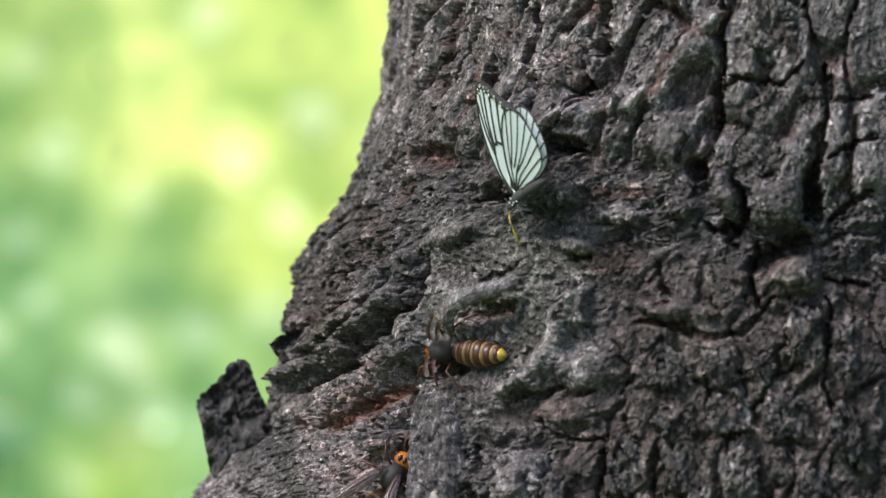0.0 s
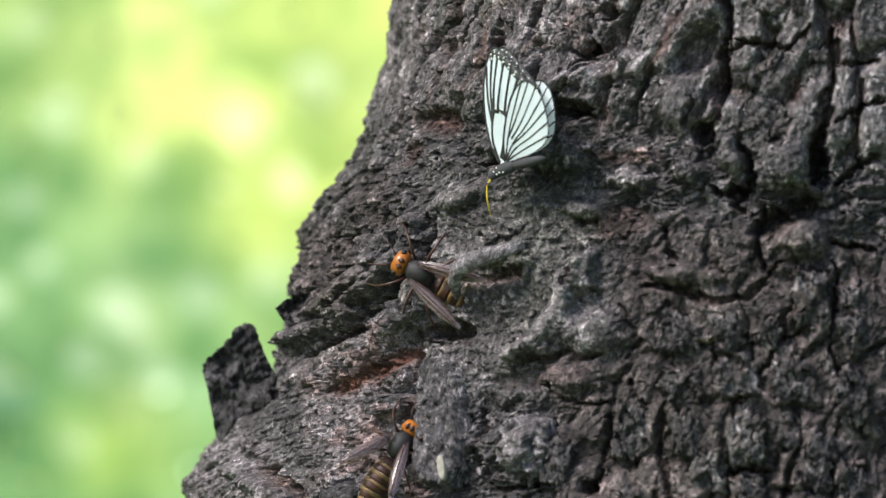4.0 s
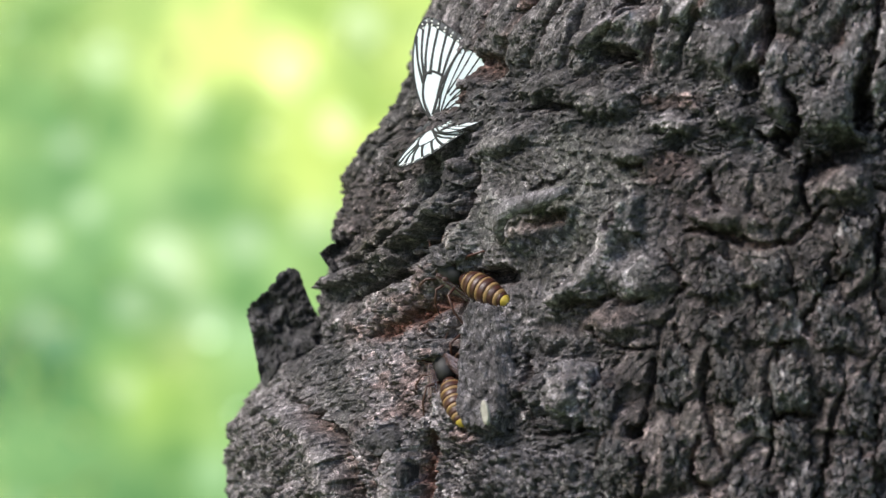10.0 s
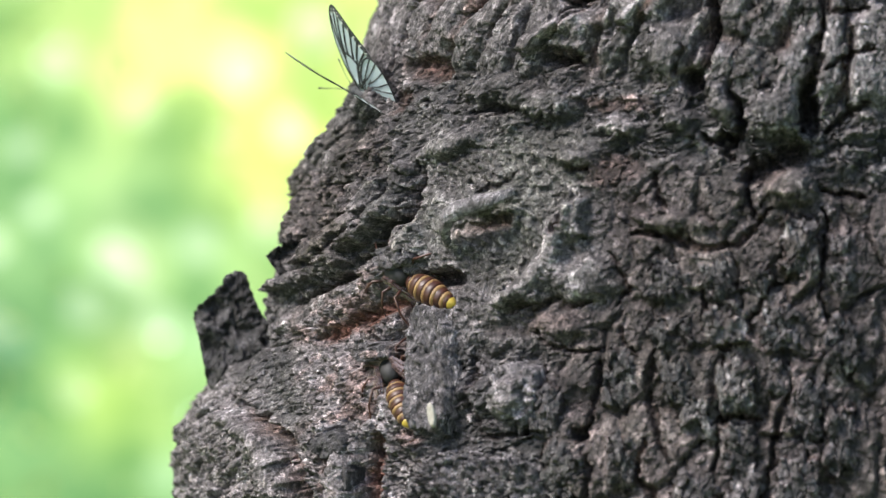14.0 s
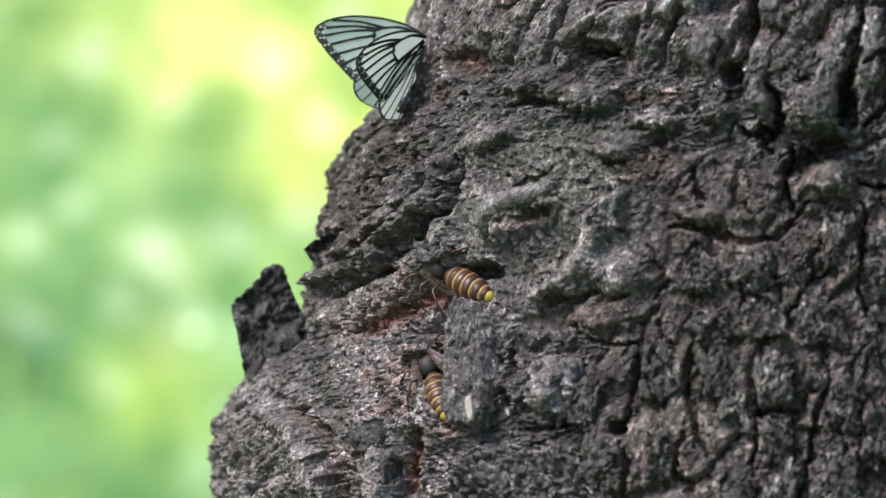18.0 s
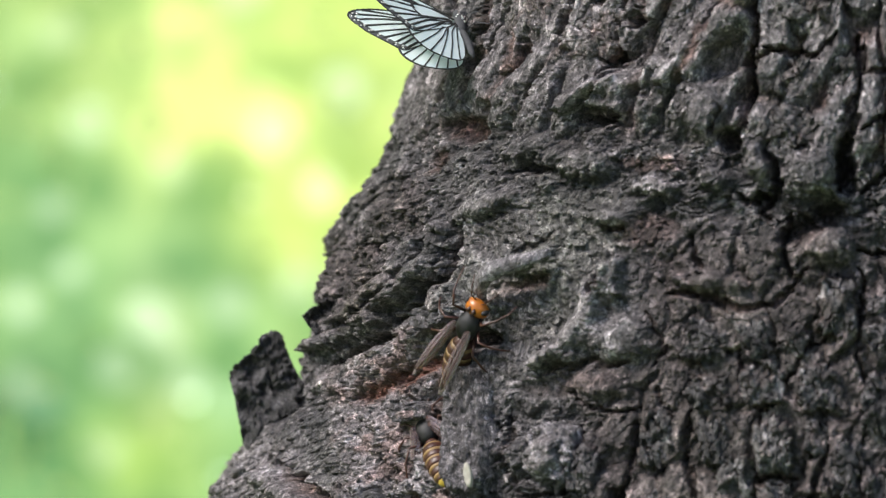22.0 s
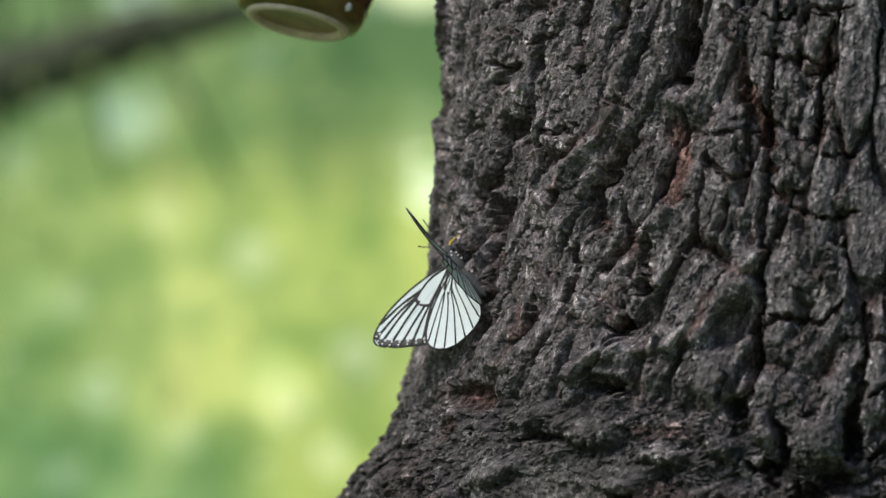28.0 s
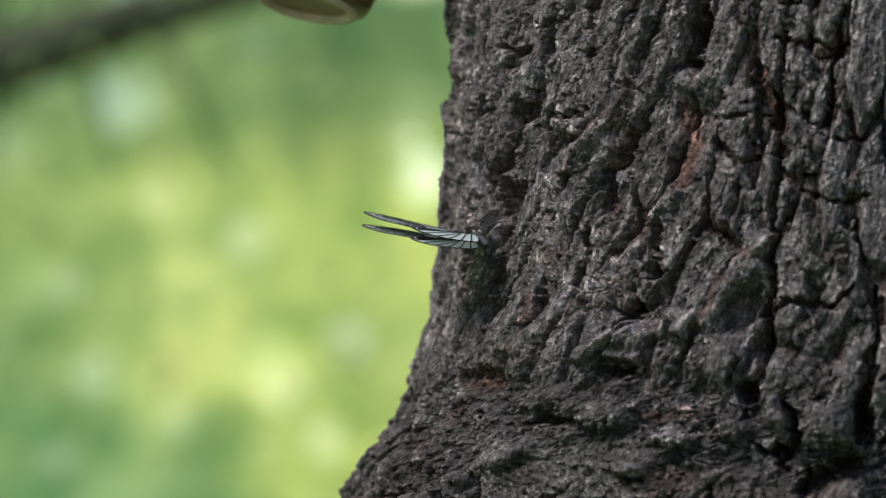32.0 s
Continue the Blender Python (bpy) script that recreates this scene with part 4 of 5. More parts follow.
def strip(bm, pts, widths, lift):
    """A flat ribbon with thickness on both faces of the wing."""
    rows = []
    for i, (x, r) in enumerate(pts):
        ax, ar = pts[max(i - 1, 0)]
        bx, br = pts[min(i + 1, len(pts) - 1)]
        d = math.hypot(bx - ax, br - ar) or 1
        sx, sr, w = -(br - ar) / d, (bx - ax) / d, widths[i]
        rows.append([bm.verts.new(wing_place(x + sx * e * w, r + sr * e * w, f * lift)) for e, f in ((-1, -1), (1, -1), (1, 1), (-1, 1))])
    for a, b in zip(rows, rows[1:]):
        for k in range(4):
            bm.faces.new((a[k], a[(k + 1) % 4], b[(k + 1) % 4], b[k]))
    bm.faces.new(rows[0][::-1])
    bm.faces.new(rows[-1])


def wing(name, edge, veins, parent, margin, notch=False, bold=1.0):
    line = smooth_line(edge, 90)
    if notch:
        line = [(x + 0.13, r - 0.05) if 46 < i < 50 else (x, r) for i, (x, r) in enumerate(line)]
    root = Vector((sum(x for x, r in edge[:1] + edge[-1:]) / 2, 0.06))
    bm = bmesh.new()
    rings = []
    for f in (1.0, 0.8, 0.6, 0.4, 0.2):
        rings.append([bm.verts.new(wing_place(root.x + (x - root.x) * f, root.y + (r - root.y) * f)) for x, r in line])
    mid = bm.verts.new(wing_place(root.x, root.y))
    for a, b in zip(rings, rings[1:]):
        for k in range(90):
            bm.faces.new((a[k], a[(k + 1) % 90], b[(k + 1) % 90], b[k]))
    for k in range(90):
        bm.faces.new((rings[-1][k], rings[-1][(k + 1) % 90], mid))
    bmesh.ops.recalc_face_normals(bm, faces=bm.faces)
    ob = part(name, bm, MEMBRANE, parent, "pale greenish-white wing with black veins")
    for vein in veins:
        bm = bmesh.new()
        pts = smooth_line(vein, 14)
        strip(bm, pts, [bold * (0.026 + 0.014 * abs(i / 7 - 1)) for i in range(14)], 0.016)
        part("vein", bm, VEIN, ob)
    n = len(line)
    bm = bmesh.new()
    strip(bm, line[:n * 8 // 17], [0.036] * (n * 8 // 17), 0.018)
    part("leading_edge", bm, VEIN, ob, "black leading edge")
    bm = bmesh.new()
    strip(bm, line[n * 7 // 17:], [0.018] * (n - n * 7 // 17), 0.017)
    part("rim", bm, VEIN, ob, "thin black rim")
    if margin:
        # dark outer border with two rows of pale dots
        bm, dots = bmesh.new(), bmesh.new()
        outer = smooth_line(edge[6:15], 40)
        mid = Vector((-0.3, 2.0))
        inner = [(x + (mid.x - x) * 0.17, r + (mid.y - r) * 0.17) for x, r in outer]
        centre = [((a + c) / 2, (b + d) / 2) for (a, b), (c, d) in zip(outer, inner)]
        strip(bm, centre, [0.15 * (0.55 + 0.45 * math.sin(math.pi * i / 39)) for i in range(40)], 0.014)
        for i in range(3, 38, 4):
            for f, size in ((0.36, 0.036), (0.8, 0.046)):
                x, r = outer[i][0] + (inner[i][0] - outer[i][0]) * f, outer[i][1] + (inner[i][1] - outer[i][1]) * f
                strip(dots, [(x - size, r), (x - size * 0.4, r), (x + size * 0.4, r), (x + size, r)], [size * 0.4, size, size, size * 0.4], 0.024)
        part("border", bm, BORDER, ob, "dark grey outer border")
        part("spots", dots, SPOT, ob, "rows of white spots")
    return ob


def blob(points, radii, sides=14, squash=1.0):
    bm = tube(points, radii, sides)
    if squash != 1:
        for v in bm.verts:
            v.co.y *= squash
    return bm


def butterfly():
    ob = thing("butterfly", pose(0, 0, 0), "black-and-white striped butterfly with a yellow tongue, sucking sap", "butterfly")
    part("thorax", blob([(-0.006, 0, 0), (-0.004, 0, 0), (0, 0, 0), (0.004, 0, 0), (0.0058, 0, 0)], [0.0010, 0.0021, 0.0025, 0.0020, 0.0008]), FUZZ, ob, "black thorax")
    part("abdomen", blob([(-0.005, 0, 0), (-0.009, 0, -0.0005), (-0.014, 0, -0.001), (-0.019, 0, -0.0015), (-0.0215, 0, -0.0018)], [0.0014, 0.0019, 0.0019, 0.0013, 0.0004]), FUZZ, ob, "grey-black abdomen")
    head = part("head", blob([(0.005, 0, -0.0003), (0.0062, 0, -0.0003), (0.008, 0, -0.0006), (0.009, 0, -0.0009)], [0.0012, 0.002, 0.0018, 0.0005]), FUZZ, ob, "black head with white dots")
    dots = bmesh.new()
    for x, y, z in [(0.003, 0.0028, -0.0012), (0.001, 0.0034, -0.001), (0.0045, 0.0022, 0.0006), (0.0068, 0.0018, 0.0003), (-0.001, 0.0033, -0.0016), (0.0025, 0.0025, 0.0018)]:
        for s in (-1, 1):
            bmesh.ops.create_icosphere(dots, subdivisions=1, radius=0.0004, matrix=Matrix.Translation((x, y * s * 0.74, z * 0.74)))
    part("white_dots", dots, SPOT, ob, "white dots")
    part("tongue", tube([(0.0085, 0, -0.001), (0.0115, 0.0003, -0.003), (0.0135, 0.0002, -0.0075), (0.0145, 0, -0.0135)], [0.0004, 0.00038, 0.00033, 0.00025], 6), YELLOW, ob, "yellow curved tongue")
    for s in (-1, 1):
        part("antenna", tube([(0.0085, 0.0006 * s, 0.0005), (0.013, 0.003 * s, 0.003), (0.018, 0.006 * s, 0.005), (0.0195, 0.0068 * s, 0.0056)], [0.00014, 0.00013, 0.0002, 0.00035], 5), FUZZ, ob, "thin black antenna")
        for x, reach in ((0.003, 0.006), (0.0, 0.001), (-0.003, -0.006)):
            part("leg", tube([(x, 0.001 * s, -0.0025), (x + reach * 0.5, 0.006 * s, -0.0035), (x + reach, 0.008 * s, -0.0085), (x + reach * 1.3, 0.0085 * s, -0.0105)], [0.00035, 0.00028, 0.0002, 0.00015], 5), FUZZ, ob)
    wings = []
    for s in (-1, 1):
        fore = wing("forewing", FORE_EDGE, FORE_VEINS, ob, True, s > 0, 1.6)
        hind = wing("hindwing", HIND_EDGE, HIND_VEINS, ob, False, False, 0.8)
        wings.append((s, fore, hind))
    return ob, wings


# ---- hornets ----
HORNET_BROWN = simple_material("hornet_brown", (0.050, 0.016, 0.009), 0.45, 400, 0.35)
HORNET_BAND = simple_material("hornet_band", (0.21, 0.125, 0.05), 0.5, 400, 0.2)
HORNET_TIP = simple_material("hornet_tip", (0.42, 0.30, 0.045), 0.35, 400, 0.15)
HORNET_HEAD = simple_material("hornet_head", (0.36, 0.11, 0.010), 0.35, 400, 0.15)
HORNET_BLACK = simple_material("hornet_black", (0.014, 0.012, 0.012), 0.65, 500)


def hornet_wing_material():
    mat, nodes, links, shader = material("hornet_wing", 0.22, (0.24, 0.18, 0.19))
    shader.inputs["Specular IOR Level"].default_value = 1.0
    clear = nodes.new("ShaderNodeBsdfTransparent")
    clear.inputs[0].default_value = (0.85, 0.72, 0.58, 1)
    mixer = nodes.new("ShaderNodeMixShader")
    mixer.inputs[0].default_value = 0.56
    links.new(clear.outputs[0], mixer.inputs[1])
    links.new(shader.outputs[0], mixer.inputs[2])
    links.new(mixer.outputs[0], nodes["Material Output"].inputs[0])
    return mat


HORNET_WING = hornet_wing_material()


def belly_radius(s):
    return 0.0056 * math.sin(math.pi * min(1, 0.10 + 0.80 * s ** 0.85)) ** 0.75 * (1 - 0.25 * s)


def hornet(label, spread, size=1.0):
    folds = []
    ob = thing("hornet", pose(0, 0, 0), label, "hornet", "hornets at the sap wound")
    body = part("thorax", blob([(-0.0055, 0, 0), (-0.0045, 0, 0.0003), (-0.001, 0, 0.0006), (0.003, 0, 0.0004), (0.0052, 0, 0), (0.006, 0, 0)], [0.0012, 0.0034, 0.0046, 0.0042, 0.0025, 0.001], 18), HORNET_BLACK, ob, "black thorax")
    head = part("head", blob([(0.0055, 0, -0.0005), (0.0062, 0, -0.0005), (0.008, 0, -0.0008), (0.0098, 0, -0.0014), (0.0108, 0, -0.002)], [0.0018, 0.0033, 0.0038, 0.0032, 0.0010], 18, 1.3), HORNET_HEAD, ob, "broad orange head")
    for s in (-1, 1):
        bm = bmesh.new()
        bmesh.ops.create_uvsphere(bm, u_segments=12, v_segments=8, radius=0.0016, matrix=Matrix.Translation((0.0088, 0.0040 * s, -0.0002)) @ Matrix.Diagonal((0.7, 0.7, 1.3, 1)))
        part("eye", bm, HORNET_BLACK, head, "dark brown eye")
        crown = tube([(0.0066, 0.0011 * s, 0.0029), (0.0078, 0.0012 * s, 0.0031), (0.0092, 0.0009 * s, 0.0024)], [0.0003, 0.0010, 0.0004], 8)
        part("crown_patch", crown, HORNET_BROWN, head, "dark brown patch on the crown")
        part("antenna", tube([(0.0105, 0.001 * s, -0.0005), (0.0125, 0.003 * s, 0.0012), (0.0155, 0.0045 * s, 0.0005), (0.019, 0.006 * s, -0.0012)], [0.0003, 0.00026, 0.00026, 0.0002], 6), HORNET_BROWN, ob, "brown antenna")
    # abdomen: overlapping rings, each dark with a yellow hind edge
    start, length, rings = -0.0062, 0.0235, 6
    for k in range(rings):
        a, b = k / rings, (k + 1) / rings
        cuts = [a + (b - a) * f for f in (-0.04, 0.15, 0.4, 0.62)]
        place = lambda s: (start - length * s, 0, -0.0016 * s)
        swell = 1 + 0.03 * (k % 2)
        if k == rings - 1:
            part("abdomen_ring", blob([place(f) for f in (a - 0.03, a + 0.03, a + 0.07)], [belly_radius(a), belly_radius(a + 0.03) * 1.02, belly_radius(a + 0.07) * 0.9], 20), HORNET_BROWN, ob, "dark brown ring of the abdomen")
            part("abdomen_tip", blob([place(f) for f in (a + 0.04, a + 0.08, a + 0.12, 0.97, 1.01)], [belly_radius(a + 0.05) * 0.9, belly_radius(a + 0.08) * 0.92, belly_radius(a + 0.1) * 0.75, belly_radius(1.0) * 0.7, 0.0003], 20), HORNET_TIP, ob, "yellow tip of the abdomen")
            continue
        dark = part("abdomen_ring", blob([place(s) for s in cuts], [belly_radius(max(s, 0)) * swell for s in cuts], 20), HORNET_BROWN, ob, "dark brown ring of the abdomen")
        band = [b - (b - a) * 0.30, b - (b - a) * 0.15, b + 0.01]
        part("band", blob([place(s) for s in band], [belly_radius(s) * 1.025 for s in band], 20), HORNET_BAND, dark, "orange-yellow band")
    for s in (-1, 1):
        for reach, wide, start_x, up in ((0.026, 0.0021, 0.002, 0.0056), (0.019, 0.0018, -0.001, 0.0048)):
            bm = bmesh.new()
            rows = []
            for i in range(13):
                f = i / 12
                w = wide * math.sin(math.pi * min(0.97, 0.06 + 0.9 * f)) ** 0.6
                cx, cy = start_x - reach * f * math.cos(radians(spread)), (0.0035 + reach * f * math.sin(radians(spread))) * s
                rows.append([bm.verts.new((cx + e * w * math.sin(radians(spread)), cy + e * w * math.cos(radians(spread)) * s, up + 0.0012 * math.sin(3 * f) - 0.0006 * abs(e) + t)) for e, t in ((-1, 0), (-0.3, 0.0004), (0.3, 0.0002), (1, 0))])
            for p, q in zip(rows, rows[1:]):
                for k in range(3):
                    bm.faces.new((p[k], p[k + 1], q[k + 1], q[k]))
            fly = part("wing", bm, HORNET_WING, ob, "smoky brown folded wing")
            folds.append((fly, Vector((start_x, 0.0035 * s, up)) * size, s))
            for e in (-1, -0.3, 0.35):
                pts = []
                for i in range(12):
                    w = e * wide * math.sin(math.pi * min(0.97, 0.06 + 0.9 * i / 12)) ** 0.6
                    pts.append((start_x - reach * i / 12 * math.cos(radians(spread)) + w * math.sin(radians(spread)), (0.0035 + reach * i / 12 * math.sin(radians(spread)) + w * math.cos(radians(spread))) * s, up + 0.0004 + 0.0012 * math.sin(i / 4)))
                part("rib", tube(pts, 0.00016, 5), HORNET_BROWN, fly)
        for x, reach, far in ((0.003, 0.010, 0.008), (0.0, -0.001, 0.012), (-0.003, -0.011, 0.011)):
            part("leg", tube([(x, 0.0025 * s, -0.002), (x + reach * 0.35, (0.004 + far * 0.35) * s, 0.0045), (x + reach * 0.7, (0.004 + far * 0.75) * s, 0.002), (x + reach, (0.004 + far) * s, -0.002), (x + reach * 1.35, (0.004 + far * 1.1) * s, -0.0045)], [0.0006, 0.00055, 0.0004, 0.0003, 0.0002], 6), HORNET_BROWN, ob, "thin brown leg")
    for o in ob.children_recursive:
        o.data.transform(Matrix.Scale(size, 4))
    return ob, folds


# ---- ceramic pot ----
def glaze_material():
    mat, nodes, links, shader = material("brown_glaze", 0.06)
    streak = noise_node(nodes, links, 60, 4, 0.6, (1, 1, 0.12))
    cloud = noise_node(nodes, links, 45, 3, 0.6)
    col = mix(nodes, links, cloud, ramp(nodes, links, streak, [(0.3, (0.03, 0.014, 0.008)), (0.6, (0.20, 0.075, 0.02)), (0.8, (0.30, 0.20, 0.10))]), (0.16, 0.09, 0.03))
    links.new(col, shader.inputs["Base Color"])
    shader.inputs["Coat Weight"].default_value = 1.0
    return mat


def lathe(profile, sides=64):
    bm = bmesh.new()
    rings = [[bm.verts.new((r * math.cos(2 * math.pi * k / sides), r * math.sin(2 * math.pi * k / sides), z)) for k in range(sides)] for r, z in profile]
    for a, b in zip(rings, rings[1:]):
        for k in range(sides):
            bm.faces.new((a[k], a[(k + 1) % sides], b[(k + 1) % sides], b[k]))
    return bm


def ceramic_pot(m):
    ob = thing("ceramic_pot", m, "brown-glazed ceramic pot with bare pale foot ring, hanging beside the trunk", "pot")
    glaze = glaze_material()
    clay = simple_material("bare_clay", (0.74, 0.60, 0.50), 0.6, 200, 0.2)
    olive = simple_material("olive_glaze", (0.16, 0.11, 0.03), 0.15, 60, 0.4)
    part("wall", lathe([(0.0265, 0.0085), (0.029, 0.022), (0.031, 0.042), (0.032, 0.060), (0.0325, 0.0605), (0.031, 0.0605), (0.029, 0.042), (0.026, 0.020), (0.0, 0.010)]), glaze, ob, "streaked brown glaze")
    part("shoulder", lathe([(0.0205, 0.0008), (0.0235, 0.0015), (0.0255, 0.0045), (0.0268, 0.0090), (0.0262, 0.0092)]), olive, ob, "olive glaze running down to the foot")
    part("foot_ring", lathe([(0.0165, 0.0030), (0.0168, 0.0002), (0.0178, -0.0008), (0.0198, -0.0008), (0.0208, 0.0002), (0.0208, 0.0012)]), clay, ob, "pale unglazed foot ring")
    part("base", lathe([(0.0168, 0.0016), (0.010, 0.0022), (0.0, 0.0024)]), simple_material("brown_base", (0.32, 0.21, 0.13), 0.3, 80, 0.35), ob, "brown underside")
    bm = bmesh.new()
    bmesh.ops.create_icosphere(bm, subdivisions=2, radius=0.0016, matrix=Matrix.Translation(Matrix.Rotation(radians(-62), 3, "Z") @ Vector((0.0258, 0, 0.006))) @ Matrix.Diagonal((1, 1, 1.2, 1)))
    part("drip", bm, SPOT, ob, "white glaze drop")
    rope = simple_material("cord", (0.3, 0.24, 0.15), 0.9, 300)
    for k in range(3):
        a = 2 * math.pi * k / 3
        part("cord", tube([(0.0318 * math.cos(a), 0.0318 * math.sin(a), 0.058), (0.01 * math.cos(a), 0.01 * math.sin(a), 0.16), (0, 0, 0.20)], 0.0009, 6), rope, ob, "thin cord")
    return ob


# ---- loose bark on the trunk ----
def outline_flap(name, pts, depth_at, thick, label, mat, seed):
    """A curled scrap of bark: chart outline, standing at a given depth, with thickness and a ragged rim."""
    line = smooth_line(pts + pts[:1], 200)[:-1]
    n = len(line)
    mx, my = sum(p[0] for p in pts) / len(pts), sum(p[1] for p in pts) / len(pts)
    bm = bmesh.new()
    sheets = []
    rings_n = 22
    for side in (0, 1):
        rings = []
        for j in range(rings_n):
            f = 1 - j / rings_n
            ring = []
            for i, (x, y) in enumerate(line):
                rag = 5.0 * noise.noise(Vector((i * 0.19, seed, 0))) + 3 * noise.noise(Vector((i * 0.55, seed, 5)))
                px, py = mx + (x + rag - mx) * f, my + (y + rag - my) * f
                d = depth_at(px, py) + (thick if side else 0) + 0.0045 * noise.noise(Vector((px * 0.03, py * 0.03, seed + side * 9))) + 0.0022 * noise.fractal(Vector((px * 0.09, py * 0.09, seed + side * 5)), 0.9, 2.0, 4)
                away = EYE_AWAY + d
                ring.append(bm.verts.new(((px - 784) / LENS * away, d, 1.0 + (441 - py) / LENS * away)))
            rings.append(ring)
        for a, b in zip(rings, rings[1:]):
            for k in range(n):
                bm.faces.new((a[k], a[(k + 1) % n], b[(k + 1) % n], b[k]))
        bm.faces.new(rings[-1])
        sheets.append(rings[0])
    for k in range(n):
        bm.faces.new((sheets[0][k], sheets[0][(k + 1) % n], sheets[1][(k + 1) % n], sheets[1][k]))
    bmesh.ops.recalc_face_normals(bm, faces=bm.faces)
    return part(name, bm, mat, tree, label)


# dark bark here puts the flap's shaded face into its colour
outline_flap("bark_flap", [(398, 622), (430, 590), (468, 550), (492, 553), (505, 590), (522, 625), (540, 660), (530, 720), (480, 770), (430, 756), (416, 700), (408, 660)], lambda x, y: 0.150 - 0.0001 * (x - 400), 0.006, "dark loose flap of bark standing off the trunk", BARK_DARK, 3)
outline_flap("bark_flap", [(528, 520), (560, 498), (600, 492), (640, 505), (620, 560), (570, 568), (545, 545)], lambda x, y: 0.125, 0.006, "small dark scrap of bark", BARK_DARK, 7)


def bark_plate(x, y, w, h, turn, lift, label="", mat=BARK_PLATE, seed=None, square=3.0, rough=1.0):
    """A thick plate of bark that sits on the trunk; its rim is sunk in."""
    seed = x * 0.37 + y * 0.71 if seed is None else seed
    c, s = math.cos(radians(turn)), math.sin(radians(turn))
    n = int(min(max(max(w, h) / 3.6, 24), 60))
    bm = bmesh.new()
    rows = []
    for j in range(n + 1):
        row = []
        for i in range(n + 1):
            gx, gy = 2 * i / n - 1, 2 * j / n - 1
            f = 1.06 * max(abs(gx), abs(gy))
            away = math.hypot(gx, gy)
            ca, sa = (gx / away, gy / away) if away else (1.0, 0.0)
            r = (abs(ca) ** square + abs(sa) ** square) ** (-1 / square)
            r *= 1 + 0.17 * noise.noise(Vector((ca * 1.6, sa * 1.6, seed))) + 0.10 * noise.noise(Vector((ca * 5, sa * 5, seed))) + 0.07 * noise.noise(Vector((ca * 13, sa * 13, seed)))
            ex, ey = ca * r * f * w / 2, sa * r * f * h / 2
            px, py = x + ex * c - ey * s, y + ex * s + ey * c
            depth, normal = bark_at(px, py)
            p = Vector((px * 0.065, py * 0.033, seed))
            up = lift if f < 0.95 else -3.5 if f > 1.03 else lift * 0.25
            if f < 0.99:
                layers = noise.fractal(p, 1.0, 2.0, 3)
                up += rough * (1.5 * round(layers * 3) / 3 + 1.5 * noise.fractal(p * 2.6, 0.8, 2.0, 5) + 0.8 * noise.noise(p * 9))
                up -= rough * 2.0 * max(0.0, 1 - abs(noise.noise(p * 0.7 + Vector((7, 0, 0)))) * 14)
                up -= rough * 1.2 * max(0.0, 1 - abs(noise.noise(p * 1.9 + Vector((0, 7, 0)))) * 12)
            row.append(bm.verts.new(chart(px, py, depth) + normal * (up * 0.001)))
        rows.append(row)
    for a, b in zip(rows, rows[1:]):
        for k in range(n):
            bm.faces.new((a[k], b[k], b[k + 1], a[k + 1]))
    bmesh.ops.recalc_face_normals(bm, faces=bm.faces)
    return part("bark_plate", bm, mat, tree, label)


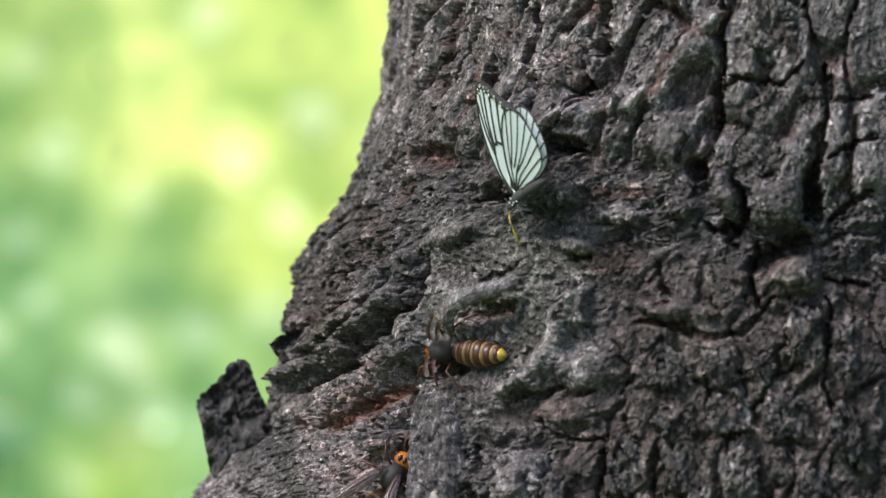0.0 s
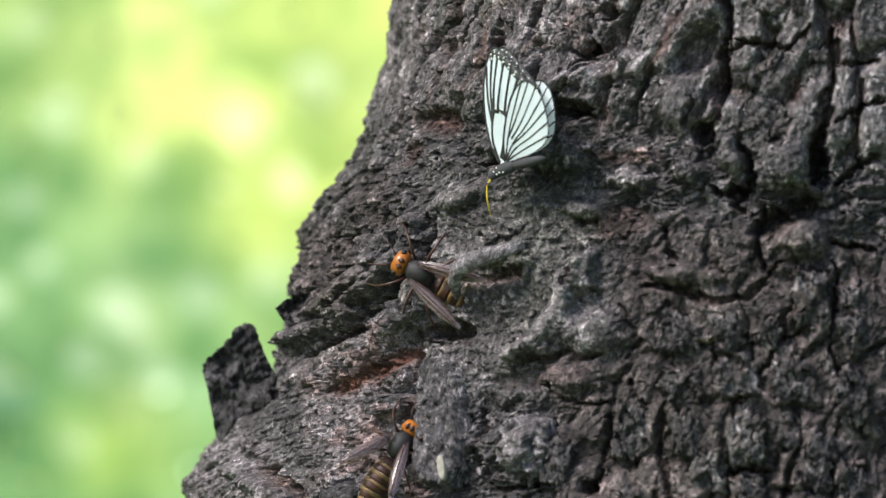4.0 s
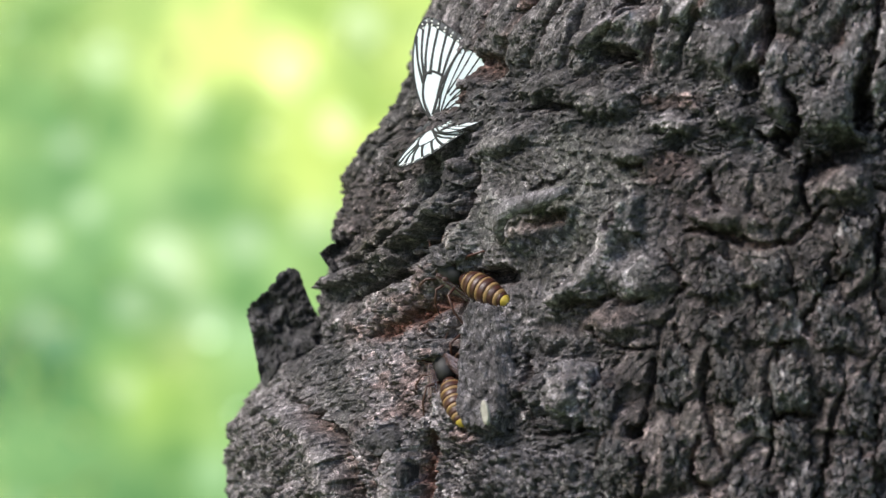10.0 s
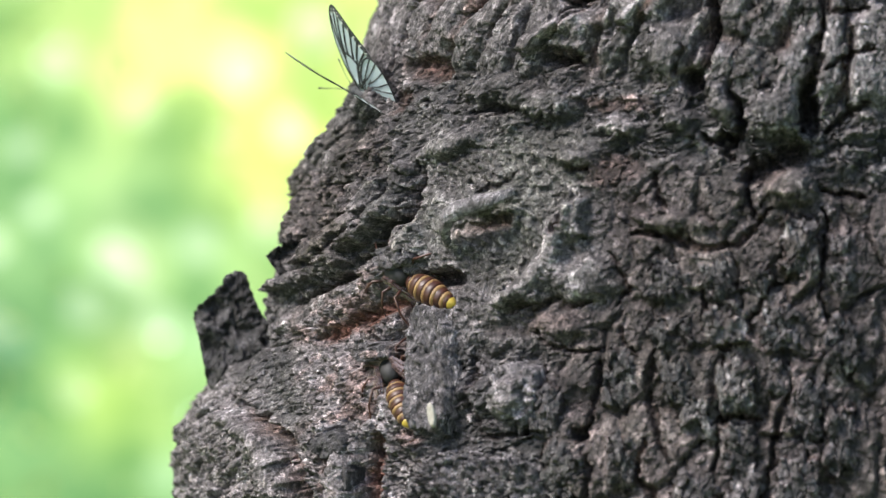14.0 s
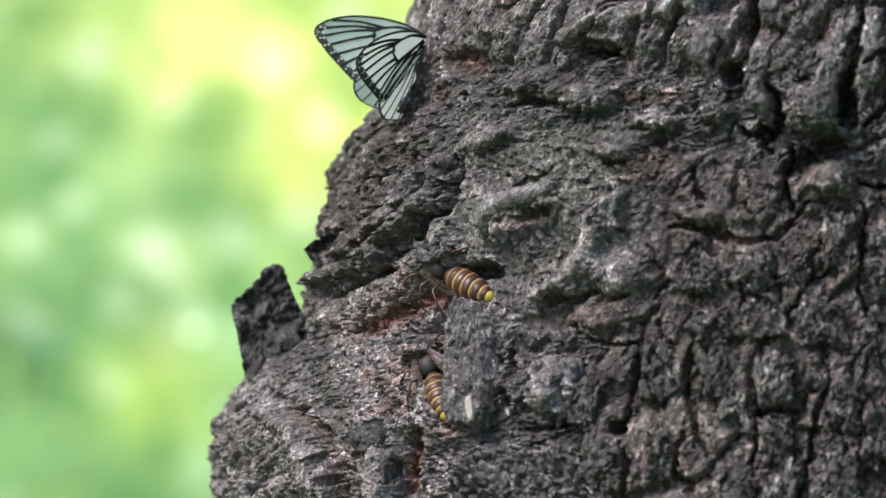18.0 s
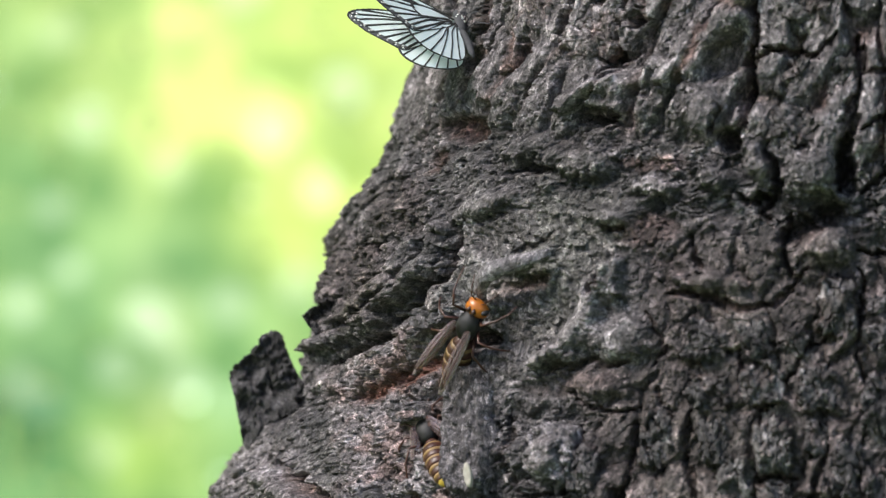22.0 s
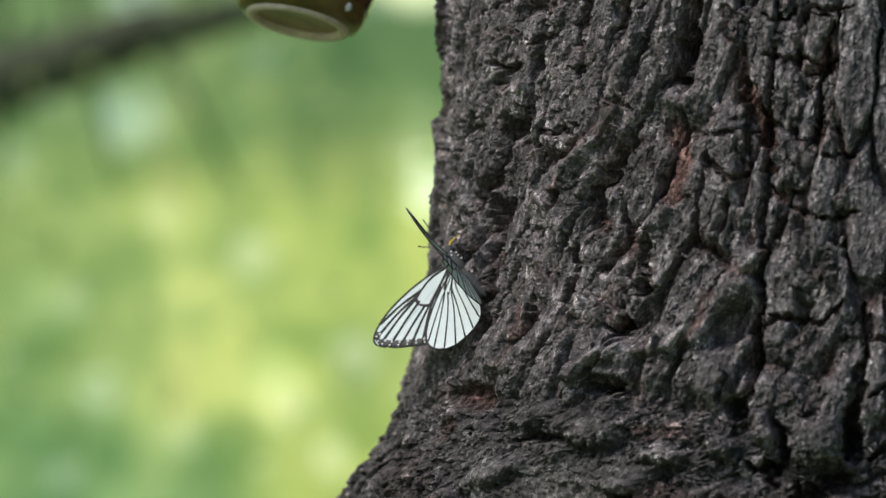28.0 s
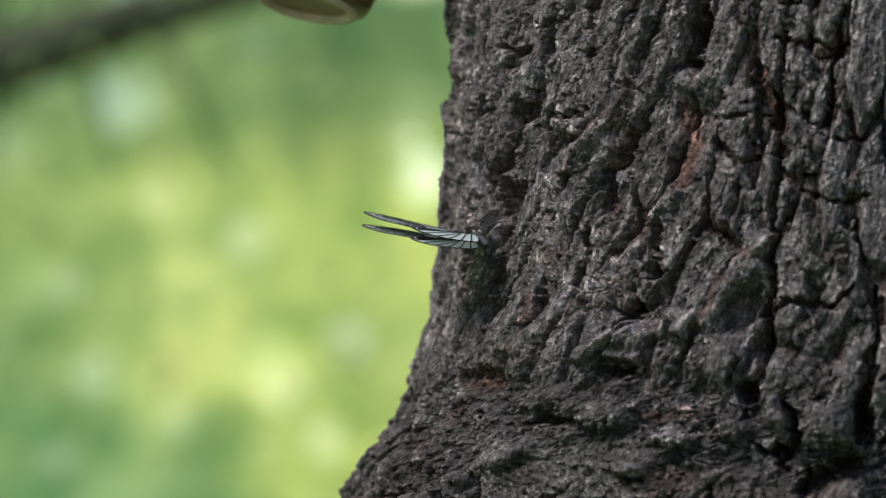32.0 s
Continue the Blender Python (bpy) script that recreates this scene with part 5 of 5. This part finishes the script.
def raised_plate(x, y, w, h, turn, lift, pale):
    """A weathered plate that bulges out of the bark between its furrows."""
    seed = x * 0.37 + y * 0.71
    c, s = math.cos(radians(turn)), math.sin(radians(turn))
    n = int(min(max(max(w, h) / 2.6, 26), 60))
    verts, zones = [], []
    for j in range(n + 1):
        for i in range(n + 1):
            gx, gy = 2 * i / n - 1, 2 * j / n - 1
            f = 1.06 * max(abs(gx), abs(gy))
            away = math.hypot(gx, gy)
            ca, sa = (gx / away, gy / away) if away else (1.0, 0.0)
            r = (abs(ca) ** 3.6 + abs(sa) ** 3.6) ** (-1 / 3.6)
            r *= 1 + 0.16 * noise.noise(Vector((ca * 1.4, sa * 1.4, seed))) + 0.10 * noise.noise(Vector((ca * 4, sa * 4, seed))) + 0.13 * (noise.cell(Vector((ca * 2.7 + 9, sa * 2.7 + 9, seed))) - 0.5) + 0.08 * (noise.cell(Vector((ca * 6 + 9, sa * 6 + 9, seed))) - 0.5)
            ex, ey = ca * r * f * w / 2, sa * r * f * h / 2
            px, py = x + ex * c - ey * s, y + ex * s + ey * c
            depth, normal = bark_at(px, py)
            p = Vector((px * 0.05, py * 0.035, seed))
            up = lift * (0.62 + 0.38 * (1 - min(f, 1) ** 2.5)) if f < 0.94 else -4.0 if f > 1.03 else lift * 0.1
            crack = 0.0
            if f < 0.99:
                layers = noise.fractal(p, 1.0, 2.0, 2) * 2.2
                low = math.floor(layers)
                near = noise.voronoi(p * 0.75)[1][0]
                up += 2.2 * (noise.cell_vector(near * 9.7) - Vector((0.5, 0.5, 0.5))).dot(p * 0.75 - near) * 1.6 + 1.4 * (noise.cell(near * 5.3) - 0.5)
                up += 0.7 * (low + min(1.0, (layers - low) * 5)) + 0.6 * noise.fractal(p * 2.4, 0.9, 2.0, 4) + 0.2 * noise.noise(p * 11)
                crack = max(0.0, 1 - abs(noise.noise(p * 0.8 + Vector((7, 0, 0)))) * 22) + 0.7 * max(0.0, 1 - abs(noise.noise(p * 1.7 + Vector((0, 7, 0)))) * 16)
                up -= 2.2 * crack
            verts.append(chart(px, py, depth) + normal * ((up + 0.35 * lift) * 0.001))
            # rim paled by wear and painted edge light; cracks darkened by painted crevice shade
            edge = max(0.0, 1 - abs(f - 0.86) * 7) * (0.6 + noise.noise(p * 1.5))
            zones += [0.15 * (noise.noise(p * 0.6) > 0.25), min(1.0, max(0.0, pale + 0.5 * edge + 0.35 * noise.noise(p * 0.9))), 0.5, min(1.0, crack + (f > 0.97))]
    faces = [(j * (n + 1) + i, (j + 1) * (n + 1) + i, (j + 1) * (n + 1) + i + 1, j * (n + 1) + i + 1) for j in range(n) for i in range(n)]
    ob = mesh_object("bark_plate", verts, faces, BARK, tree)
    ob.data.color_attributes.new("zones", "FLOAT_COLOR", "POINT").data.foreach_set("color", zones)


bark_plate(829, 724, 70, 222, 2, 7.0, "grey-green bark plate beside the sap wound", BARK_GREY, square=6, rough=0.8)
bark_plate(673, 935, 36, 112, 4, 7.0, "smooth blackish strip of bark", BARK_DARK, square=4, rough=0.35)
bark_plate(655, 853, 58, 46, -20, 6.0, "blackish scrap of bark", BARK_DARK, square=3, rough=0.5)
bark_plate(972, 760, 84, 106, 14, 6.5, "pale grey knot", BARK_PALE, square=2.3)
bark_plate(905, 965, 235, 190, -4, 4.5, "broad flat plate of dark bark", BARK_GREY, square=4, rough=1.6)
# two lips placed to hide the hornets' heads from the camera's view
bark_plate(780, 522, 62, 46, -25, 10.0, "overhanging lip of bark above the sap hole", BARK_PLATE, square=3)
bark_plate(736, 690, 54, 36, -10, 9.0, "small added lip of bark above the wound", BARK_PLATE, square=3)
roll = []
for x, y, up in [(866, 500, 5), (874, 474, 10), (888, 451, 12.5), (910, 437, 12.5), (934, 429, 12), (960, 420, 10.5), (985, 408, 7)]:
    d, nrm = bark_at(x, y)
    roll.append(chart(x, y, d) + nrm * up * 0.001)
lip = tube(roll, [0.0012, 0.0024, 0.0032, 0.0034, 0.0032, 0.0026, 0.0014], 20)
bmesh.ops.subdivide_edges(lip, edges=lip.edges, cuts=3, use_grid_fill=True)
for v in lip.verts:
    v.co += Vector((0.3, -0.8, 0.4)) * (0.0011 * noise.noise(v.co * 420) + 0.0005 * noise.noise(v.co * 1300))
part("callus_roll", lip, BARK_PALE, tree, "smooth grey rolled lip of callus")
# blocky plates, lower side of the trunk; less pale, right-hand shade put into the colour
for row in [(1364, 752, 76, 100, 4, 5, 0.4), (1366, 862, 68, 98, 2, 5, 0.25), (1300, 806, 68, 92, -6, 4.5, 0.2), (1290, 942, 84, 104, 4, 5, 0.45), (1472, 940, 100, 138, -6, 5.5, 0.35), (1378, 940, 70, 120, 8, 4.5, 0.25), (1345, 638, 84, 82, -8, 5, 0.3), (1442, 648, 78, 100, 6, 4.5, 0.05), (1474, 504, 72, 130, 0, 5.5, 0.25), (1245, 570, 96, 96, 8, 4, 0), (1545, 500, 44, 40, 0, 4.5, 0.25), (1548, 556, 60, 60, 0, 4.5, 0.15), (1548, 680, 70, 120, 0, 4.5, 0.05), (1395, 560, 66, 66, 10, 4, 0), (1330, 562, 60, 80, -6, 4, 0), (1250, 660, 80, 70, -10, 3.5, 0), (1155, 740, 66, 110, 10, 4, 0), (1258, 745, 60, 100, -8, 4, 0), (1490, 790, 60, 130, 0, 4.5, 0.05), (1160, 880, 60, 120, -4, 4, 0.1), (1050, 900, 84, 110, 20, 3.5, 0.1), (1440, 735, 50, 70, 10, 4, 0.05), (1545, 850, 70, 140, 0, 4.5, 0.15), (1180, 1000, 80, 80, 0, 3.5, 0.05), (1030, 790, 60, 90, 10, 3.5, 0)]:
    raised_plate(*row)
# long plates, upper side of the trunk
for row in [(809, -316, 40, 140, 6, 4.5, 0.95), (991, -376, 66, 140, 4, 5, 0.6), (949, -33, 82, 160, 8, 6, 0.75), (1061, 21, 92, 112, 22, 5.5, 0.7), (1221, -31, 62, 80, -10, 5, 0.5), (1419, -36, 150, 150, 2, 5.5, 0.5), (1389, -221, 84, 110, 6, 4.5, 0.4), (1394, -335, 92, 110, 0, 4.5, 0.35), (1277, -281, 76, 136, -6, 5, 0.6), (1399, -523, 100, 64, -8, 4.5, 0.5), (1391, -449, 90, 60, 4, 4.5, 0.35), (1301, -111, 50, 84, 8, 5, 0.55), (1299, -469, 66, 100, 6, 4.5, 0.3), (821, -539, 46, 90, 2, 4.5, 0.3), (869, -535, 34, 90, 10, 4, 0.6), (924, -551, 60, 60, 14, 4, 0.5), (869, -326, 50, 90, 8, 4.5, 0.45), (1059, -431, 50, 120, 10, 4, 0.25), (1174, -521, 70, 90, 18, 4.5, 0.35), (1154, -441, 50, 100, 12, 4.5, 0.45), (1129, -201, 76, 120, 10, 4.5, 0.3), (1264, -561, 70, 70, 6, 4.5, 0.35), (1189, -111, 70, 80, 24, 4.5, 0.6), (999, -191, 60, 80, 28, 4.5, 0.5), (924, -211, 50, 110, 18, 4.5, 0.3), (1474, -341, 66, 130, 4, 5, 0.3), (1469, -181, 70, 80, 0, 4.5, 0.5), (1389, 99, 110, 80, 0, 4.5, 0.35), (1487, 99, 60, 90, 0, 4.5, 0.4), (1399, 189, 110, 80, 10, 4.5, 0.3), (809, -111, 44, 120, 4, 4, 0.35), (834, -1, 40, 110, 14, 4, 0.3), (894, 89, 60, 50, -20, 4, 0.6), (779, -21, 30, 120, 4, 3.5, 0.15), (1479, -541, 50, 80, 0, 4.5, 0.4), (959, -136, 50, 70, 22, 5, 0.9), (874, -441, 50, 70, 10, 4, 0.6)]:
    raised_plate(*row)
# a pale chip stuck to the plate
chip = bmesh.new()
bmesh.ops.create_uvsphere(chip, u_segments=20, v_segments=12, radius=1.0)
d, nrm = bark_at(851, 800)
turned = Matrix.Translation(chart(851, 800, d) + nrm * 0.0115) @ nrm.to_track_quat("Z", "Y").to_matrix().to_4x4() @ pose(0, 0, 0, 0, 0, 10)
for v in chip.verts:
    x, y, z = v.co
    dent = 0.5 if x * x + y * y < 0.35 and z > 0 else 1.0
    v.co = turned @ Vector((x * 0.0017, y * 0.0046, z * 0.0014 * dent))
part("lichen_chip", chip, simple_material("pale_chip", (0.36, 0.33, 0.28), 0.8, 300, 0.25), tree, "pale oval chip stuck to the bark")

bug, bug_wings = butterfly()
hornet_a, folds_a = hornet("large brown-and-yellow banded hornet with orange head, in the sap hole", 10)
hornet_b, folds_b = hornet("brown-and-yellow banded hornet half hidden beside a bark plate", 24, 0.93)
ceramic_pot(pose(-0.0616, 0.16, 1.2028, -4, 14, 20))


# ---- what moves ----
def posed(x, y, depth, ahead, back):
    """Pose of an insect: place on the chart, the way its head points and the way its back faces."""
    f = Vector(ahead).normalized()
    u = Vector(back)
    u = (u - f * u.dot(f)).normalized()
    m = Matrix((f, u.cross(f), u)).transposed().to_4x4()
    m.translation = chart(x, y, depth)
    return m


BUTTERFLY_ROWS = [
    (0, 971, 261, 0.017, (-0.39, 0.85, -0.36), (-0.46, 0.16, 0.88), 1, -3),
    (1, 942, 284, 0.020, (-0.53, 0.76, -0.39), (-0.50, 0.10, 0.86), -1, -3),
    (2, 931, 308, 0.019, (-0.56, 0.77, -0.30), (-0.35, 0.11, 0.93), -2, -3),
    (3, 927, 299, 0.021, (-0.65, 0.70, -0.30), (-0.33, 0.10, 0.94), 0, -3),
    (3.5, 936, 290, 0.020, (-0.58, 0.74, -0.34), (-0.36, 0.14, 0.92), 2, -4),
    (5.5, 890, 224, 0.040, (-0.76, 0.56, 0.32), (0.19, -0.28, 0.94), 45, -8),
    (5.7, 878, 220, 0.044, (-0.98, 0.05, 0.12), (0.08, -0.98, 0.16), 49, 25),
    (6, 874, 201, 0.043, (-0.83, 0.25, 0.50), (-0.215, -0.967, 0.13), 24, 10),
    (6.5, 863, 186, 0.041, (-0.73, 0.14, 0.67), (-0.53, -0.73, -0.43), 64, 70),
    (7, 877, 194, 0.021, (-0.83, 0.05, 0.55), (0.10, -0.98, 0.10), 66, 32),
    (7.5, 855, 204, 0.043, (-0.45, 0.42, 0.79), (-0.25, -0.90, 0.35), -2, 30),
    (8, 821, 229, 0.060, (-0.70, 0.70, 0.14), (-0.71, -0.70, 0.01), 53, 22),
    (8.5, 806, 258, 0.059, (-0.62, 0.68, -0.39), (-0.76, -0.63, 0.12), 52, -2),
    (9, 786, 260, 0.075, (-0.66, 0.64, -0.40), (-0.74, -0.65, 0.17), 62, 30),
    (9.5, 757, 305, 0.074, (-0.78, 0.33, -0.53), (-0.55, -0.77, 0.32), 64, 11),
    (10, 735, 295, 0.094, (-0.86, 0.42, -0.29), (-0.51, -0.65, 0.57), 70, 61),
    (10.5, 750, 293, 0.080, (-0.55, 0.78, -0.29), (-0.82, -0.45, 0.35), 37, 18),
    (11, 734, 296, 0.094, (-0.46, 0.87, 0.18), (-0.86, -0.48, 0.15), 38, 10),
    (11.5, 710, 271, 0.110, (-0.67, 0.73, 0.13), (-0.72, -0.69, 0.09), 95, 30),
    (12, 695, 279, 0.128, (-0.67, 0.74, 0.00), (-0.64, -0.58, 0.51), 23, 18),
    (12.5, 721, 277, 0.100, (-0.43, 0.89, 0.14), (-0.77, -0.44, 0.46), 24, 50),
    (13, 699, 283, 0.112, (-0.57, 0.81, 0.14), (-0.52, -0.49, 0.70), -2, 34),
    (13.5, 706, 296, 0.101, (-0.57, 0.82, 0.07), (-0.56, -0.45, 0.70), 50, 62),
    (14, 702, 239, 0.128, (-0.53, 0.77, 0.34), (-0.63, -0.63, 0.46), 27, 5),
    (14.5, 724, 218, 0.128, (-0.38, 0.79, 0.49), (-0.69, -0.59, 0.42), 74, 44),
    (16.5, 713, 181, 0.129, (-0.25, 0.70, 0.67), (-0.78, -0.56, 0.30), 28, 23),
    (17, 712, 177, 0.129, (-0.37, 0.64, 0.67), (-0.83, -0.55, 0.08), 86, 52),
    (17.5, 773, 146, 0.104, (-0.10, 0.25, 0.96), (-0.87, -0.49, 0.04), 60, 32),
    (18, 752, 148, 0.117, (0.11, -0.30, 0.95), (-0.78, -0.61, -0.10), 13, 42),
    (18.5, 783, 104, 0.102, (0.14, -0.34, 0.93), (-0.83, -0.56, -0.08), -2, 43),
    (19, 785, 110, 0.101, (0.05, 0.47, 0.88), (-0.84, -0.46, 0.29), 62, 52),
    (19.5, 811, 69, 0.090, (0.00, 0.43, 0.90), (-0.90, -0.40, 0.19), 45, 27),
    (20, 799, 45, 0.096, (0.08, 0.41, 0.91), (-0.95, -0.25, 0.19), 19, 19),
    (20.5, 788, 54, 0.103, (-0.10, 0.47, 0.88), (-0.89, -0.43, 0.13), 49, 32),
    (21, 804, 29, 0.095, (0.00, 0.62, 0.79), (-0.92, -0.32, 0.25), 8, 23),
    (21.5, 803, 30, 0.095, (-0.17, 0.50, 0.85), (-0.81, -0.56, 0.17), 53, 50),
    (22, 807, 6, 0.094, (-0.16, 0.79, 0.59), (-0.94, -0.30, 0.14), 16, 2),
    (22.5, 808, 23, 0.093, (-0.19, 0.54, 0.82), (-0.72, -0.64, 0.26), 34, 53),
    (23, 804, -38, 0.096, (-0.10, 0.56, 0.82), (-0.92, -0.37, 0.14), 7, 19),
    (23.5, 826, -40, 0.085, (-0.27, 0.67, 0.69), (-0.95, -0.31, -0.07), 56, 40),
    (24, 812, -41, 0.092, (-0.12, 0.80, 0.59), (-0.99, -0.15, 0.00), 19, -2),
    (24.5, 809, -46, 0.094, (-0.19, 0.83, 0.53), (-0.98, -0.20, -0.05), 56, 27),
    (25, 784, -62, 0.109, (-0.32, 0.69, 0.65), (-0.93, -0.37, -0.07), 11, -2),
    (25.5, 790, -69, 0.105, (-0.34, 0.53, 0.78), (-0.85, -0.52, -0.01), 13, 39),
    (27.5, 795, -73, 0.101, (-0.29, 0.56, 0.78), (-0.92, -0.39, -0.06), -2, 18),
    (28, 790, -49, 0.102, (-0.45, 0.59, 0.67), (-0.89, -0.39, -0.24), 54, 43),
    (28.5, 788, -51, 0.104, (-0.42, 0.67, 0.62), (-0.88, -0.48, -0.08), 25, 33),
    (29, 781, -61, 0.112, (-0.49, 0.67, 0.56), (-0.83, -0.55, -0.06), 27, 29),
    (29.5, 794, -62, 0.103, (-0.38, 0.82, 0.43), (-0.83, -0.51, 0.24), 47, 54),
    (30, 787, -66, 0.107, (-0.40, 0.85, 0.35), (-0.79, -0.51, 0.34), -2, 27),
    (30.5, 788, -72, 0.106, (-0.30, 0.91, 0.27), (-0.84, -0.39, 0.38), 25, 60),
    (31, 812, -66, 0.093, (-0.13, 0.96, 0.25), (-0.97, -0.18, 0.17), 5, 8),
    (31.5, 802, -70, 0.098, (-0.13, 0.96, 0.23), (-0.98, -0.17, 0.13), 4, 2),
    (32, 808, -63, 0.095, (-0.09, 0.98, 0.18), (-0.99, -0.11, 0.09), 6, -2),
]


def hornet_row(t, x, y, lift, ahead, back=(-0.38, -0.92, 0.12)):
    return t, posed(x, y, bark_at(x, y)[0] - lift, ahead, back)


HORNET_A_ROWS = [
    hornet_row(0.0, 838, 533, 0.0005, (-0.71, 0.71, 0.03)), hornet_row(2.0, 838, 535, 0.0005, (-0.71, 0.71, 0.0)), hornet_row(3.0, 830, 508, 0.001, (-0.72, 0.68, 0.18)),
    hornet_row(3.5, 812, 428, 0.012, (-0.65, 0.1, 0.76)), hornet_row(4.5, 770, 520, 0.013, (-0.98, 0.1, -0.1)), hornet_row(5.5, 779, 600, 0.007, (-0.69, 0.1, -0.72), (-0.8, -0.5, 0.4)),
    hornet_row(6.0, 796, 612, 0.003, (-0.54, 0.1, -0.84), (-0.8, -0.5, 0.4)), hornet_row(6.5, 756, 613, 0.006, (-0.79, 0.2, -0.61), (-0.6, -0.75, 0.3)), hornet_row(7.0, 754, 582, 0.004, (-0.93, 0.45, -0.36)),
    hornet_row(7.5, 754, 567, 0.004, (-0.99, 0.5, -0.12)), hornet_row(8.0, 756, 556, 0.002, (-0.74, 0.66, 0.18)), hornet_row(9.0, 764, 554, 0.003, (-0.66, 0.68, 0.36)),
    hornet_row(19.4, 766, 554, 0.003, (-0.66, 0.68, 0.36)), hornet_row(20.0, 786, 534, 0.022, (-0.48, -0.1, 0.87), (-0.85, -0.5, -0.3)), hornet_row(20.5, 800, 532, 0.018, (0.05, -0.2, 1), (-0.7, -0.7, 0.0)),
    hornet_row(21.0, 823, 532, 0.017, (0.29, -0.58, 0.76)), hornet_row(22.0, 825, 537, 0.013, (0.29, -0.58, 0.76)), hornet_row(23.0, 833, 534, 0.013, (0.29, -0.58, 0.76)),
    hornet_row(24.0, 827, 536, 0.013, (0.29, -0.58, 0.76)), hornet_row(32.0, 827, 536, 0.013, (0.29, -0.58, 0.76))]
HORNET_B_ROWS = [
    hornet_row(0.0, 748, 757, 0.004, (0.56, 0.1, 0.83)), hornet_row(2.0, 748, 757, 0.004, (0.56, 0.1, 0.83)), hornet_row(3.5, 750, 764, 0.006, (0.56, 0.1, 0.83)),
    hornet_row(5.5, 740, 765, 0.010, (0.6, 0.1, 0.8)), hornet_row(6.0, 722, 802, 0.010, (0.8, 0.0, 0.55)), hornet_row(6.5, 735, 815, 0.010, (0.7, 0, 0.7)),
    hornet_row(7.0, 735, 838, 0.010, (0.45, 0, 0.89)), hornet_row(8.0, 755, 815, 0.010, (0.5, 0, 0.85)), hornet_row(9.0, 752, 742, -0.001, (0.02, 0.68, 0.73)),
    hornet_row(10.0, 752, 726, 0.001, (-0.2, 0.7, 0.7)), hornet_row(11.0, 751, 728, 0.0, (-0.2, 0.74, 0.66)), hornet_row(19.0, 752, 726, 0.0, (-0.2, 0.74, 0.66)), hornet_row(32.0, 752, 726, 0.0, (-0.2, 0.74, 0.66))]


def motions():
    walk(bug, [(r[0], posed(*r[1:6])) for r in BUTTERFLY_ROWS])
    for s, fore, hind in bug_wings:
        rows = [(r[0], r[6] if s < 0 else r[7]) for r in BUTTERFLY_ROWS]
        # closed wings: the forewings slip down between the hindwings
        sweep = lambda t: float(np.interp(t, [0, 3.5, 5.5, 6, 7, 7.5, 8], [-10, -10, 0, -14, -20, -8, 0]))
        opened = lambda t: float(np.interp(t, [3.5, 5.5, 5.7, 6, 6.5], [3.5, 0, 0, 34 if s < 0 else 10, 0]))
        walk(fore, [(t, pose(0.001, 0.0010 * s, 0.0018, -a * s, 0, 0) @ pose(0, 0, 0, 0, sweep(t), 0)) for t, a in rows])
        walk(hind, [(t, pose(0.0, 0.0012 * s, 0.0016, -(a * 0.92 + opened(t)) * s, 0, 0)) for t, a in rows])
    lift_a = [(0.0, 42, 12), (2.0, 42, 12), (3.0, 34, 16), (3.5, 8, 4), (7.0, 12, 8), (7.5, 20, 8), (8.0, -56, -4), (19.4, -56, -4), (20.0, 0, 0), (20.5, 5, 0), (21.0, 20, -4), (22.0, 22, -4), (32.0, 22, -4)]
    lift_b = [(0.0, 15, -6), (9.0, 10, 2), (10.0, -38, 0), (32.0, -38, 0)]
    for folds, lifts in ((folds_a, lift_a), (folds_b, lift_b)):
        for fly, root, s in folds:
            walk(fly, [(t, Matrix.Translation(root) @ pose(0, 0, 0, 0, a, -b * s) @ Matrix.Translation(-root)) for t, a, b in lifts])
    walk(hornet_a, HORNET_A_ROWS)
    walk(hornet_b, HORNET_B_ROWS)


motions()
